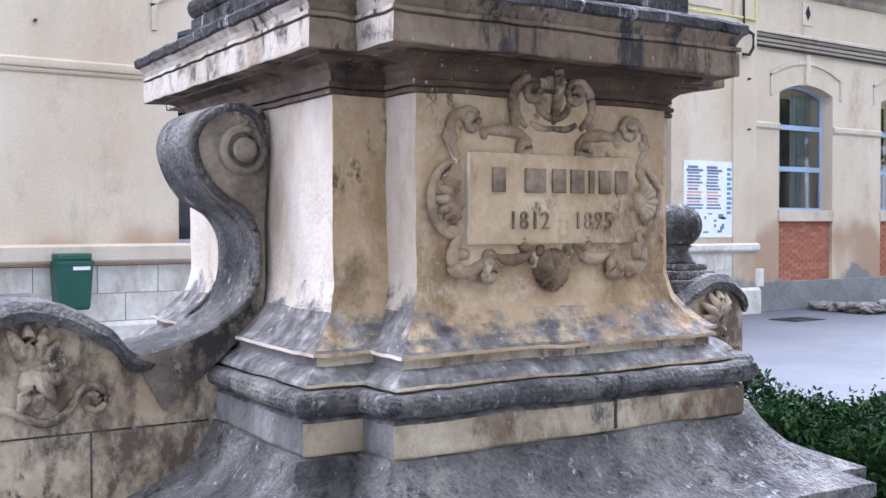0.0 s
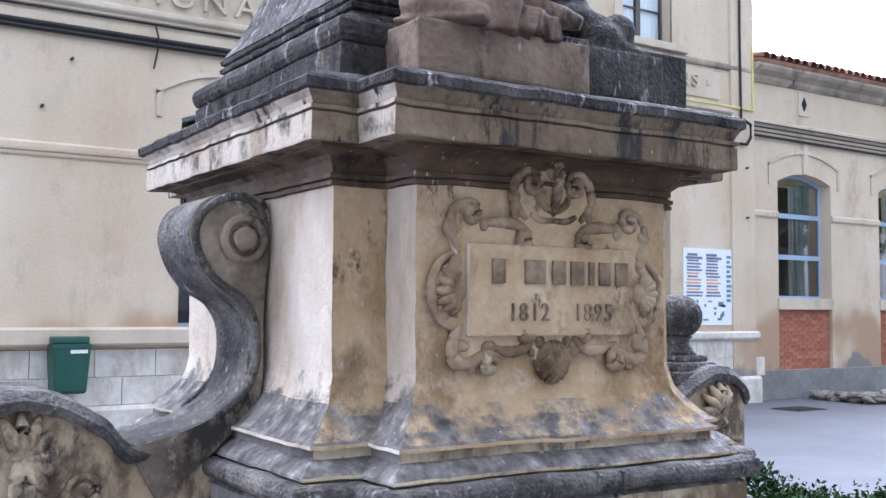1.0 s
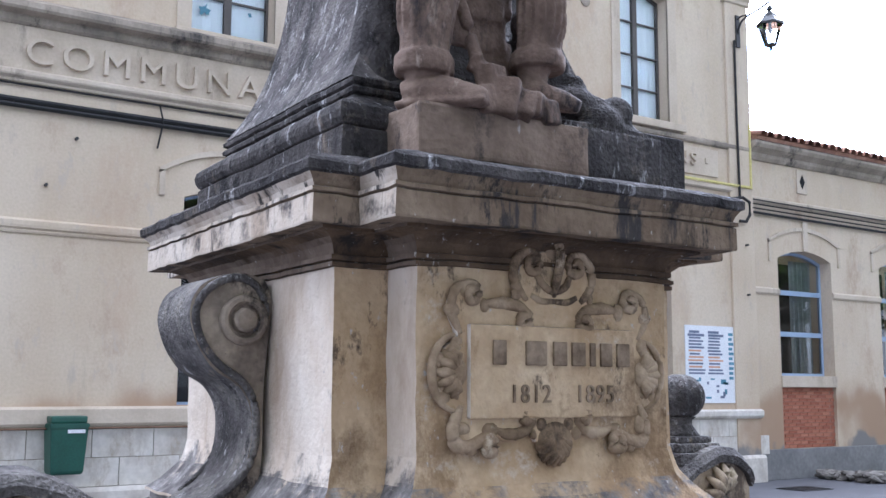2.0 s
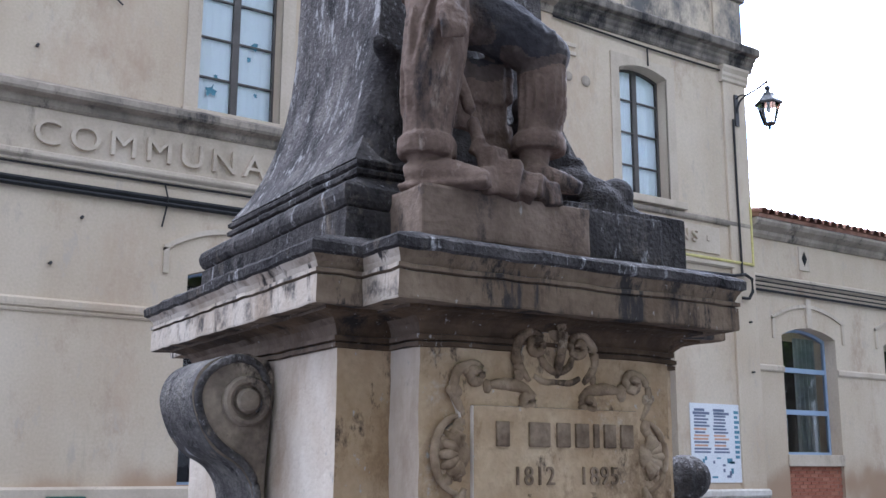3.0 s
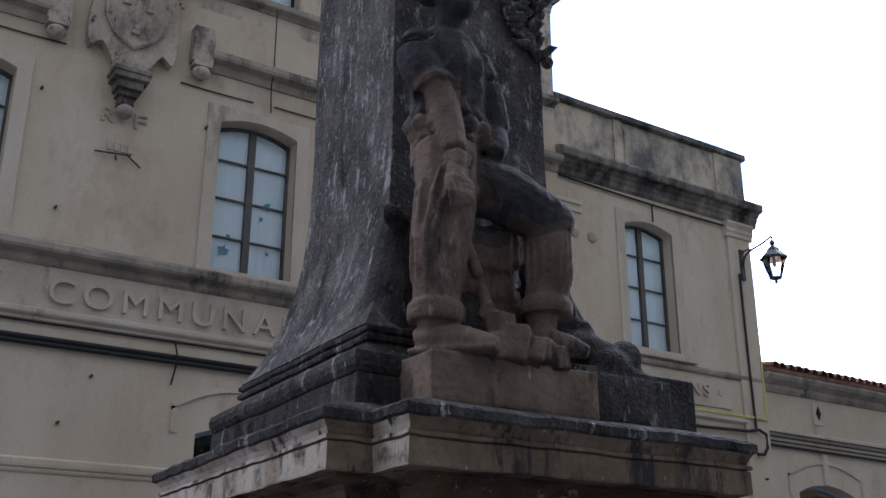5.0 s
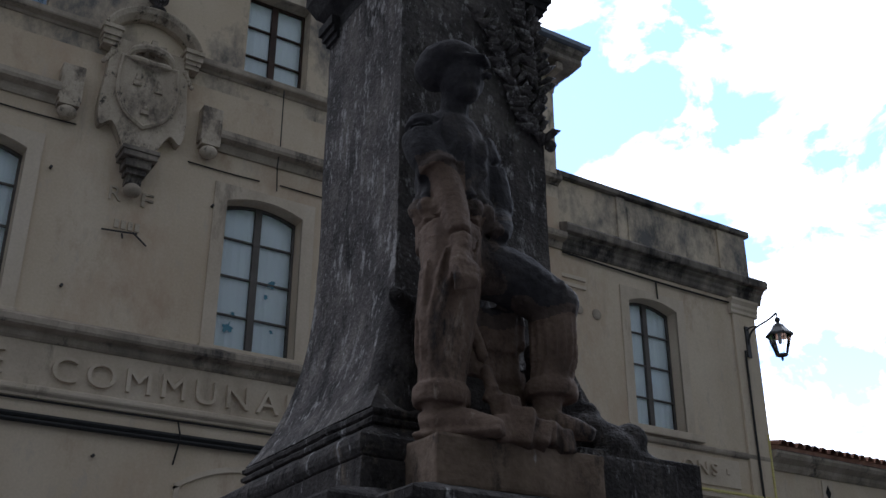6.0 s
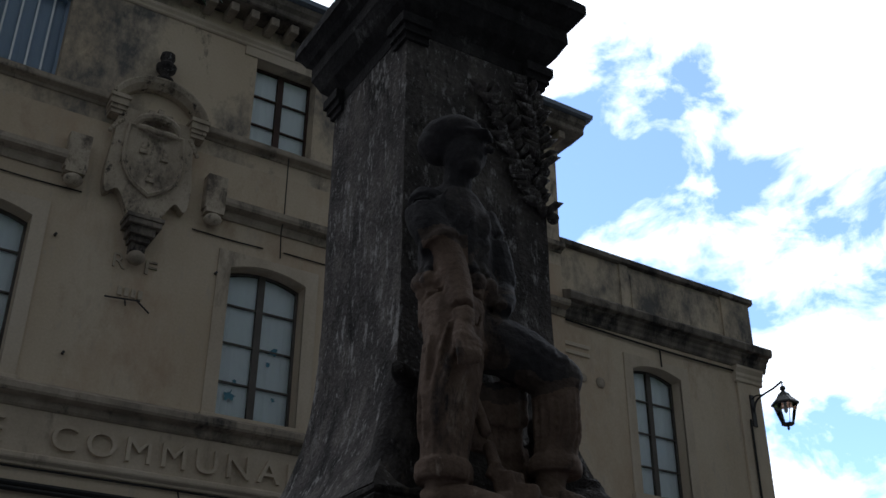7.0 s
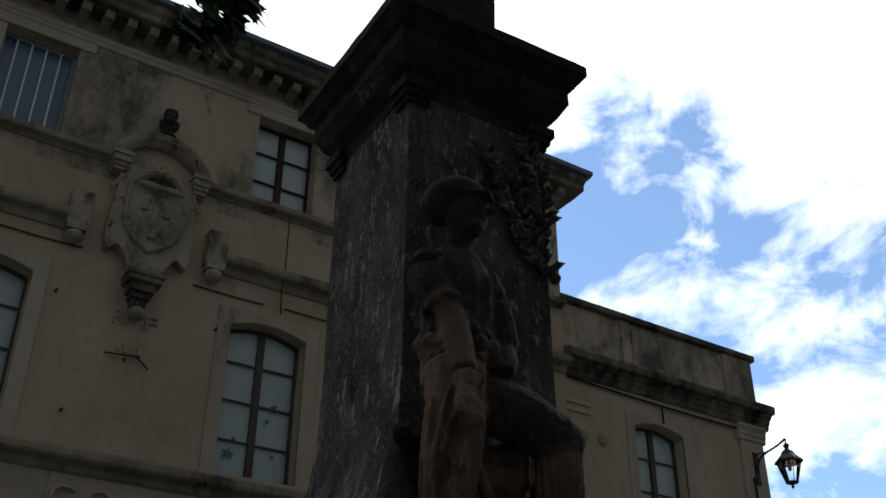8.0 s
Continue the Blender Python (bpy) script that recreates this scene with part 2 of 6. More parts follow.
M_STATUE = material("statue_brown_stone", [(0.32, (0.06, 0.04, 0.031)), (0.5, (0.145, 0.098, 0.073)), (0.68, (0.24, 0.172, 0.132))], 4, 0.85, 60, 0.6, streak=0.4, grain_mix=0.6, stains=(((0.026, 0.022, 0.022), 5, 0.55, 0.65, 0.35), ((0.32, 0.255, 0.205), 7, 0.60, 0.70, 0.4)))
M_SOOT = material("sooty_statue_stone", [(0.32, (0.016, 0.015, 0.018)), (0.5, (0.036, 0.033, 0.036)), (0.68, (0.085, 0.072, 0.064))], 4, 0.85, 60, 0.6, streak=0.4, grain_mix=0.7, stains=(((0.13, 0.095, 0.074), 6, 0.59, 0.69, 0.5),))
M_WALL = material("cream_render", [(0.35, (0.49, 0.395, 0.285)), (0.5, (0.55, 0.46, 0.345)), (0.65, (0.60, 0.515, 0.40))], 0.45, 0.92, 30, 0.1, streak=0.4, grain_mix=0.25, stains=(((0.40, 0.30, 0.215), 0.9, 0.56, 0.70, 0.6), ((0.47, 0.40, 0.32), 5.0, 0.56, 0.66, 0.4), ((0.45, 0.335, 0.235), 0.5, 0.53, 0.70, 0.5), ((0.33, 0.285, 0.225), 1.1, 0.61, 0.78, 0.15)))

def damp(m, z0, z1, colour, lo, hi, scale, shift):
    """A tide mark of rising damp: ragged stains between the heights z0 and z1."""
    n, l = m.node_tree.nodes, m.node_tree.links
    p = n["Principled BSDF"]
    tc = n.new("ShaderNodeTexCoord")
    sep = n.new("ShaderNodeSeparateXYZ")
    l.new(tc.outputs["Object"], sep.inputs[0])
    band = n.new("ShaderNodeMapRange")
    band.inputs[1].default_value, band.inputs[2].default_value = z0, z1
    band.inputs[3].default_value, band.inputs[4].default_value = 0.22, -0.22
    l.new(sep.outputs[2], band.inputs[0])
    mp = n.new("ShaderNodeMapping")
    mp.inputs["Location"].default_value, mp.inputs["Scale"].default_value = (shift, 0.0, shift), (1, 1, 0.8)
    l.new(tc.outputs["Object"], mp.inputs["Vector"])
    q = n.new("ShaderNodeTexNoise")
    q.inputs["Scale"].default_value, q.inputs["Detail"].default_value = scale, 7
    l.new(mp.outputs["Vector"], q.inputs["Vector"])
    ad = n.new("ShaderNodeMath")
    l.new(q.outputs["Fac"], ad.inputs[0])
    l.new(band.outputs[0], ad.inputs[1])
    r = n.new("ShaderNodeMapRange")
    r.interpolation_type = "SMOOTHSTEP"
    r.inputs[1].default_value, r.inputs[2].default_value = lo, hi
    l.new(ad.outputs[0], r.inputs[0])
    mx = n.new("ShaderNodeMix")
    mx.data_type = "RGBA"
    l.new(r.outputs[0], mx.inputs[0])
    l.new(p.inputs["Base Color"].links[0].from_socket, mx.inputs[6])
    mx.inputs[7].default_value = (*colour, 1)
    l.new(mx.outputs[2], p.inputs["Base Color"])


damp(M_WALL, 1.35, 2.2, (0.36, 0.25, 0.165), 0.56, 0.82, 0.7, 2.0)
damp(M_WALL, 0.4, 1.1, (0.20, 0.19, 0.18), 0.53, 0.66, 1.6, 7.0)
M_TRIM = material("cut_stone_trim", [(0.32, (0.40, 0.33, 0.25)), (0.5, (0.53, 0.45, 0.35)), (0.68, (0.59, 0.515, 0.42))], 0.8, 0.9, 30, 0.15, streak=0.4, grain_mix=0.25, stains=(((0.20, 0.17, 0.135), 1.4, 0.58, 0.74, 0.3),))
M_STAINED = material("stained_cornice_stone", [(0.35, (0.19, 0.165, 0.135)), (0.5, (0.32, 0.272, 0.215)), (0.64, (0.44, 0.375, 0.30))], 1.1, 0.92, 30, 0.25, streak=0.5, grain_mix=0.4, stains=(((0.05, 0.046, 0.044), 1.3, 0.53, 0.66, 0.5), ((0.10, 0.09, 0.08), 4.0, 0.58, 0.68, 0.4)))
M_SOOT_LEDGE = material("blackened_ledge_stone", [(0.35, (0.085, 0.075, 0.066)), (0.5, (0.19, 0.165, 0.138)), (0.64, (0.35, 0.30, 0.245))], 1.1, 0.92, 30, 0.25, streak=0.5, grain_mix=0.4, stains=(((0.03, 0.028, 0.028), 1.6, 0.46, 0.60, 0.5),))
M_WHITE_STONE = material("whitish_plinth_stone", [(0.3, (0.42, 0.375, 0.32)), (0.5, (0.60, 0.56, 0.50)), (0.72, (0.70, 0.67, 0.62))], 1.6, 0.9, 12, 0.3, vary=0.12, grain_mix=0.5, stains=(((0.36, 0.30, 0.23), 2.2, 0.56, 0.70, 0.5),))
M_BASE = material("grey_cement_plinth", [(0.3, (0.14, 0.14, 0.14)), (0.6, (0.25, 0.245, 0.24)), (0.8, (0.32, 0.31, 0.30))], 0.9, 0.92, 14, 0.25)
M_GROUND = material("worn_asphalt", [(0.35, (0.098, 0.098, 0.106)), (0.5, (0.112, 0.112, 0.121)), (0.65, (0.128, 0.128, 0.138))], 0.35, 0.9, 60, 0.15, grain_mix=0.3, stains=(((0.09, 0.09, 0.097), 0.6, 0.55, 0.7, 1.0), ((0.135, 0.135, 0.142), 0.9, 0.60, 0.72, 1.0)))
M_BRICK = material("orange_brick", [(0.3, (0.26, 0.09, 0.055)), (0.5, (0.36, 0.14, 0.085)), (0.7, (0.44, 0.20, 0.13))], 3, 0.88, 40, 0.3, vary=0.25)
M_MORTAR = material("mortar", [(0.3, (0.25, 0.12, 0.08)), (0.7, (0.33, 0.18, 0.13))], 3, 0.95, 30, 0.2)
M_TILE = material("clay_roof_tile", [(0.3, (0.10, 0.05, 0.035)), (0.5, (0.24, 0.12, 0.08)), (0.7, (0.36, 0.22, 0.15))], 2, 0.9, 20, 0.3, vary=0.35)
M_WOOD_GREY = material("grey_brown_painted_wood", [(0.3, (0.075, 0.066, 0.06)), (0.7, (0.13, 0.118, 0.108))], 3, 0.6, 30, 0.1)
M_WOOD_BROWN = material("dark_brown_wood", [(0.3, (0.03, 0.018, 0.014)), (0.7, (0.07, 0.04, 0.03))], 3, 0.6, 30, 0.1)
M_BLUE = material("pale_blue_paint", [(0.3, (0.27, 0.36, 0.50)), (0.7, (0.34, 0.43, 0.56))], 3, 0.5, 30, 0.05, grain_mix=0.2)
M_CURTAIN = material("white_window_blind", [(0.3, (0.84, 0.91, 0.95)), (0.7, (0.91, 0.95, 0.97))], 1.2, 0.9, 8, 0.0, vary=0.1, grain_mix=0.1)
M_CURTAIN_GREY = material("grey_curtain", [(0.3, (0.30, 0.31, 0.30)), (0.7, (0.42, 0.43, 0.41))], 3, 0.9, 20, 0.1)
# near-black: the shade inside rooms and vents painted as colour
M_SHADE_INSIDE = material("shade_inside", [(0.3, (0.010, 0.010, 0.011)), (0.7, (0.02, 0.02, 0.021))], 1.2, 0.9, 8, 0)
M_IRON = material("black_iron", [(0.3, (0.012, 0.012, 0.013)), (0.7, (0.03, 0.03, 0.032))], 8, 0.5, 60, 0.1, spec=0.5)
M_CABLE = material("black_cable", [(0.3, (0.012, 0.012, 0.012)), (0.7, (0.025, 0.025, 0.025))], 5, 0.6, 40, 0)
M_PIPE = material("rusty_brown_pipe", [(0.3, (0.10, 0.055, 0.03)), (0.7, (0.19, 0.115, 0.07))], 6, 0.7, 40, 0.1)
M_YELLOW = material("yellow_strip", [(0.3, (0.55, 0.48, 0.16)), (0.7, (0.65, 0.58, 0.24))], 3, 0.6, 30, 0)
M_BIN = material("dark_green_plastic", [(0.3, (0.010, 0.062, 0.042)), (0.7, (0.016, 0.085, 0.06))], 4, 0.45, 50, 0.05, spec=0.5)
M_PAPER = material("white_paper", [(0.3, (0.68, 0.70, 0.73)), (0.7, (0.78, 0.79, 0.81))], 5, 0.8, 50, 0)
M_INK = material("blue_grey_ink", [(0.3, (0.13, 0.15, 0.22)), (0.7, (0.20, 0.22, 0.30))], 5, 0.8, 50, 0)
M_INK_ORANGE = material("orange_ink", [(0.3, (0.55, 0.30, 0.20)), (0.7, (0.62, 0.38, 0.27))], 5, 0.8, 50, 0)
M_INK_BLUE = material("teal_paint", [(0.3, (0.08, 0.2, 0.28)), (0.7, (0.14, 0.3, 0.38))], 5, 0.8, 50, 0)
M_ZINC = material("blue_grey_zinc", [(0.3, (0.16, 0.19, 0.24)), (0.7, (0.26, 0.30, 0.36))], 3, 0.45, 30, 0.05, metal=0.5)
M_LEAF = material("dark_hedge_and_backlit_leaves", [(0.3, (0.008, 0.020, 0.007)), (0.5, (0.016, 0.038, 0.011)), (0.7, (0.034, 0.07, 0.02))], 6, 0.85, 60, 0, spec=0.08)
M_TREELEAF = material("plane_tree_leaves", [(0.3, (0.05, 0.10, 0.015)), (0.5, (0.09, 0.16, 0.025)), (0.7, (0.14, 0.22, 0.04))], 0.8, 0.6, 10, 0, vary=0.2)
M_BARK = material("bark", [(0.3, (0.10, 0.085, 0.06)), (0.7, (0.24, 0.21, 0.16))], 3, 0.9, 20, 0.5)
M_GLASS = glass_material("window_glass", (0.97, 0.99, 1.0), 1.4)
M_GLASS_THICK = glass_material("double_window_glass", (0.80, 0.88, 0.90), 1.9)
M_CLEAR = bpy.data.materials.new("clear_glass_back")
M_CLEAR.use_nodes = True
M_CLEAR.node_tree.nodes.clear()
_o, _t = M_CLEAR.node_tree.nodes.new("ShaderNodeOutputMaterial"), M_CLEAR.node_tree.nodes.new("ShaderNodeBsdfTransparent")
M_CLEAR.node_tree.links.new(_t.outputs[0], _o.inputs["Surface"])
M_LANTERN = material("milky_lantern_glass", [(0.3, (0.5, 0.5, 0.52)), (0.7, (0.6, 0.6, 0.62))], 5, 0.2, 50, 0, spec=0.6)
M_PATCHY = material("patchy_stained_limestone", [(0.32, (0.20, 0.14, 0.085)), (0.45, (0.36, 0.27, 0.175)), (0.6, (0.48, 0.395, 0.285))], 2.5, 0.9, 50, 0.4, grain_mix=0.5, stains=(((0.115, 0.086, 0.063), 2.6, 0.45, 0.54, 0.6), ((0.06, 0.05, 0.044), 6.0, 0.57, 0.64, 0.6)))
# letters and digits: shadow round their strokes put into a darker brown
M_LETTER = material("shadow_brown_letter_stone", [(0.32, (0.075, 0.05, 0.03)), (0.46, (0.15, 0.105, 0.066)), (0.62, (0.27, 0.20, 0.135))], 9.0, 0.9, 60, 0.4, grain_mix=0.6)
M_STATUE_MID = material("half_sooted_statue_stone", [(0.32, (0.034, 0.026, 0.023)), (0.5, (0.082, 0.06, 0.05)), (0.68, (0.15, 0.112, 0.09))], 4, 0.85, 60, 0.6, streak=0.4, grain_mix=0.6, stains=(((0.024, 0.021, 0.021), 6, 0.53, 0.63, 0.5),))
M_BLOCK = material("rough_block_stone", [(0.32, (0.085, 0.058, 0.042)), (0.5, (0.19, 0.138, 0.102)), (0.68, (0.29, 0.22, 0.17))], 3.5, 0.9, 50, 0.5, streak=0.3, stains=(((0.03, 0.026, 0.026), 3.5, 0.54, 0.64, 0.6), ((0.40, 0.38, 0.36), 10, 0.63, 0.70, 0.3)))
M_SCROLL = material("grey_brown_scroll_stone", [(0.32, (0.07, 0.055, 0.044)), (0.46, (0.16, 0.128, 0.10)), (0.6, (0.30, 0.245, 0.185))], 3.5, 0.92, 55, 0.5, grain_mix=0.6, stains=(((0.035, 0.03, 0.028), 5.0, 0.54, 0.62, 0.7), ((0.42, 0.35, 0.26), 3.5, 0.60, 0.68, 0.7)))
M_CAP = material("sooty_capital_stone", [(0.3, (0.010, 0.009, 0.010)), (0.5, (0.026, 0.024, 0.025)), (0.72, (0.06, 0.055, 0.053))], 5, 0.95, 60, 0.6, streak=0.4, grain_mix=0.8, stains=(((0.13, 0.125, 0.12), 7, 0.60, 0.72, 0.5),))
M_SOOTY = material("sooty_cream_render", [(0.35, (0.50, 0.405, 0.29)), (0.5, (0.55, 0.46, 0.345)), (0.65, (0.59, 0.505, 0.39))], 0.4, 0.92, 30, 0.06, streak=0.4, grain_mix=0.2, stains=(((0.13, 0.125, 0.12), 0.62, 0.48, 0.64, 0.6), ((0.09, 0.082, 0.075), 2.4, 0.57, 0.70, 0.45)))
M_ARMS = material("weathered_carved_stone", [(0.32, (0.30, 0.25, 0.19)), (0.5, (0.44, 0.375, 0.29)), (0.68, (0.54, 0.47, 0.38))], 1.4, 0.9, 40, 0.3, streak=0.4, grain_mix=0.4, stains=(((0.12, 0.10, 0.082), 2.0, 0.50, 0.64, 0.6), ((0.05, 0.045, 0.04), 7.0, 0.57, 0.66, 0.5)))
M_RUBBLE = material("rubble_stone", [(0.3, (0.10, 0.09, 0.08)), (0.5, (0.19, 0.175, 0.155)), (0.7, (0.28, 0.26, 0.235))], 4, 0.9, 40, 0.4, vary=0.3)


# ---------------------------------------------------------------- mesh helpers
def mesh_object(name, bm, mat, smooth=False):
    bmesh.ops.recalc_face_normals(bm, faces=bm.faces[:])
    me = bpy.data.meshes.new(name)
    bm.to_mesh(me)
    bm.free()
    if mat:
        me.materials.append(mat)
    if smooth:
        me.shade_smooth()
    return new(name, me)


def part(name, bm, mat, parent=None, label="", smooth=False):
    ob = mesh_object(name, bm, mat, smooth)
    if parent:
        ob.parent = parent
    if label:
        tagged(ob, label)
    return ob


def thing(name, m, label, category, group="", kind=""):
    e = new(name)
    e.empty_display_size = 0.2
    e.matrix_world = m
    return tagged(e, label, category, group, kind)


def box(bm, x0, x1, y0, y1, z0, z1, bevel=0.0):
    vs = [bm.verts.new((x, y, z)) for z in (z0, z1) for x, y in ((x0, y0), (x1, y0), (x1, y1), (x0, y1))]
    fs = [bm.faces.new([vs[i] for i in f]) for f in ((3, 2, 1, 0), (4, 5, 6, 7), (0, 1, 5, 4), (1, 2, 6, 5), (2, 3, 7, 6), (3, 0, 4, 7))]
    if bevel:
        es = list({e for f in fs for e in f.edges})
        bmesh.ops.bevel(bm, geom=es, offset=bevel, segments=2, affect="EDGES", profile=0.6)
    return bm


def boxes(*rows, bevel=0.0):
    bm = bmesh.new()
    for r in rows:
        box(bm, *r, bevel=bevel)
    return bm


def loft(bm, rings, close=True, caps=True):
    vr = [[bm.verts.new(p) for p in r] for r in rings]
    n = len(vr[0])
    for a, b in zip(vr, vr[1:]):
        for i in range(n if close else n - 1):
            bm.faces.new((a[i], a[(i + 1) % n], b[(i + 1) % n], b[i]))
    if caps:
        bm.faces.new(vr[0][::-1])
        bm.faces.new(vr[-1])
    return bm


def moulding(profile, x0, x1, back):
    """Profile rows (out, z) from bottom to top, run along x; out is towards -y from the plane y = back."""
    bm = bmesh.new()
    pts = [(0.0, profile[0][1])] + list(profile) + [(0.0, profile[-1][1])]
    loft(bm, [[(x, back - o, z) for o, z in pts] for x in (x0, x1)])
    return bm


def smooth_line(points, n):
    """Catmull-Rom through the points, n steps a span."""
    ps = [Vector(p) for p in points]
    ps = [2 * ps[0] - ps[1]] + ps + [2 * ps[-1] - ps[-2]]
    out = []
    for a, b, c, d in zip(ps, ps[1:], ps[2:], ps[3:]):
        for k in range(n):
            t = k / n
            out.append(0.5 * ((2 * b) + (c - a) * t + (2 * a - 5 * b + 4 * c - d) * t * t + (3 * b - a - 3 * c + d) * t ** 3))
    return out + [ps[-2]]


def tube(bm, points, radii, sides=10, flat=1.0):
    """A round tapering tube along points."""
    ps = [Vector(p) for p in points]
    rings = []
    for i, p in enumerate(ps):
        d = (ps[min(i + 1, len(ps) - 1)] - ps[max(i - 1, 0)]).normalized()
        u = d.cross(Vector((0, 0, 1)) if abs(d.z) < 0.95 else Vector((0, 1, 0))).normalized()
        v = d.cross(u)
        r = radii[i] if isinstance(radii, (list, tuple)) else radii
        rings.append([p + u * (r * math.cos(2 * math.pi * k / sides)) + v * (flat * r * math.sin(2 * math.pi * k / sides)) for k in range(sides)])
    return loft(bm, rings)


def ball(bm, c, r, seg=14, squash=(1, 1, 1)):
    m = Matrix.Translation(c) @ Matrix.Diagonal((r * squash[0], r * squash[1], r * squash[2], 1))
    bmesh.ops.create_uvsphere(bm, u_segments=seg, v_segments=max(6, seg * 2 // 3), radius=1, matrix=m)
    return bm


def spin(profile, centre=(0, 0, 0), seg=24):
    """Profile rows (radius, z) turned round the z axis."""
    bm = bmesh.new()
    cx, cy, cz = centre
    return loft(bm, [[(cx + r * math.cos(2 * math.pi * k / seg), cy + r * math.sin(2 * math.pi * k / seg), cz + z) for k in range(seg)] for r, z in profile])


def roughen(bm, amount, size):
    for v in bm.verts:
        v.co += noise.noise_vector(v.co / size) * amount
    return bm


def letters(text, width, height, depth, pitch=None):
    """Text as a mesh in the x-z plane facing -y, from x = 0, stretched to width and height."""
    cu = bpy.data.curves.new("letters", "FONT")
    cu.body, cu.extrude, cu.space_character = text, 0.02, pitch or 1.0
    ob = bpy.data.objects.new("letters", cu)
    scene.collection.objects.link(ob)
    dg = bpy.context.evaluated_depsgraph_get()
    me = bpy.data.meshes.new_from_object(ob.evaluated_get(dg))
    bpy.data.objects.remove(ob)
    bm = bmesh.new()
    bm.from_mesh(me)
    bpy.data.meshes.remove(me)
    xs, ys = [v.co.x for v in bm.verts], [v.co.y for v in bm.verts]
    for v in bm.verts:
        v.co = ((v.co.x - min(xs)) / (max(xs) - min(xs)) * width, -depth if v.co.z > 0 else 0.004, (v.co.y - min(ys)) / (max(ys) - min(ys)) * height)
    return bm


def islands(bm):
    """The separate pieces of a bmesh, each as a bmesh of its own, in order of x."""
    seen, out = set(), []
    for v0 in bm.verts:
        if v0 in seen:
            continue
        stack, group = [v0], []
        seen.add(v0)
        while stack:
            v = stack.pop()
            group.append(v)
            for e in v.link_edges:
                w = e.other_vert(v)
                if w not in seen:
                    seen.add(w)
                    stack.append(w)
        nb, idx = bmesh.new(), {}
        for v in group:
            idx[v] = nb.verts.new(v.co)
        for f in {f for v in group for f in v.link_faces}:
            nb.faces.new([idx[v] for v in f.verts])
        out.append(nb)
    bm.free()
    return sorted(out, key=lambda b: min(v.co.x for v in b.verts))


def wall_with_openings(x0, x1, z0, z1, y0, y1, holes):
    """One wall y0..y1 thick with rectangular holes (xa, xb, za, zb) right through it."""
    bm = bmesh.new()
    xs = sorted({x0, x1, *[h[0] for h in holes], *[h[1] for h in holes]})
    zs = sorted({z0, z1, *[h[2] for h in holes], *[h[3] for h in holes]})
    verts = {}

    def v(x, y, z):
        return verts.setdefault((x, y, z), bm.verts.new((x, y, z))) if (x, y, z) not in verts else verts[(x, y, z)]
    solid = {}
    for i in range(len(xs) - 1):
        for k in range(len(zs) - 1):
            cx, cz = (xs[i] + xs[i + 1]) / 2, (zs[k] + zs[k + 1]) / 2
            solid[i, k] = not any(a < cx < b and c < cz < d for a, b, c, d in holes)
    for (i, k), s in solid.items():
        if not s:
            continue
        a, b, c, d = xs[i], xs[i + 1], zs[k], zs[k + 1]
        bm.faces.new((v(a, y0, c), v(b, y0, c), v(b, y0, d), v(a, y0, d)))
        bm.faces.new((v(a, y1, d), v(b, y1, d), v(b, y1, c), v(a, y1, c)))
        if not solid.get((i - 1, k)):
            bm.faces.new((v(a, y0, c), v(a, y0, d), v(a, y1, d), v(a, y1, c)))
        if not solid.get((i + 1, k)):
            bm.faces.new((v(b, y0, c), v(b, y1, c), v(b, y1, d), v(b, y0, d)))
        if not solid.get((i, k - 1)):
            bm.faces.new((v(a, y0, c), v(a, y1, c), v(b, y1, c), v(b, y0, c)))
        if not solid.get((i, k + 1)):
            bm.faces.new((v(a, y0, d), v(b, y0, d), v(b, y1, d), v(a, y1, d)))
    return bm


def arc_z(u, top, rise):
    """Height of a segmental arch at u in -1..1."""
    return top - rise * u * u


def arch_head(x0, x1, y0, y1, top, rise, n=12):
    """Fills the corners of an opening's head above a segmental arch."""
    bm = bmesh.new()
    rings = []
    for i in range(n + 1):
        u = -1 + 2 * i / n
        x = x0 + (x1 - x0) * i / n
        zb = arc_z(u, top - 0.004, rise)
        rings.append([(x, y0, zb), (x, y1, zb), (x, y1, top), (x, y0, top)])
    return loft(bm, rings)


# ---------------------------------------------------------------- the ground
bm = bmesh.new()
xs = [-900, -200] + [-60 + i * 2.5 for i in range(49)] + [200, 900]
ys = [-900, -200] + [-60 + i * 2.5 for i in range(49)] + [200, 900]
grid = [[bm.verts.new((x, y, 0)) for x in xs] for y in ys]
for a, b in zip(grid, grid[1:]):
    for i in range(len(xs) - 1):
        bm.faces.new((a[i], a[i + 1], b[i + 1], b[i]))
tagged(part("ground", bm, M_GROUND), "pale grey asphalt schoolyard ground", "ground", kind="structure")

# ---------------------------------------------------------------- the school
F = 12.5                      # plane of the front
AXIS = 3.11                   # middle of the tall block
XA0, XA1 = AXIS - 7.34, 10.45
XB1 = 15.18
XC1 = 34.0
FB, FC = F + 0.05, F + 0.14   # fronts of wing and annex
school = thing("school_building", pose(0, F, 0), "cream rendered stone school with three storeys and a lower wing", "building")
INV = Matrix.Translation((0, -F, 0))


def s_part(name, bm, mat, label="", smooth=False, parent=None):
    """A part of the school, given in world coordinates."""
    bm.transform(INV)
    return part(name, bm, mat, parent or school, label, smooth)


W = 1.16
c0, c1 = AXIS - 1.93, AXIS + 1.93
GROUND_WIN = [(c - W / 2, c + W / 2, 1.40, 4.10) for c in (c0, c1)]
FIRST_WIN = [(c - W / 2, c + W / 2, 6.15, 8.42) for c in (c0, c1)]
SECOND_WIN = [(c - 0.51, c + 0.51, 10.42, 12.0) for c in (c0, c1)]
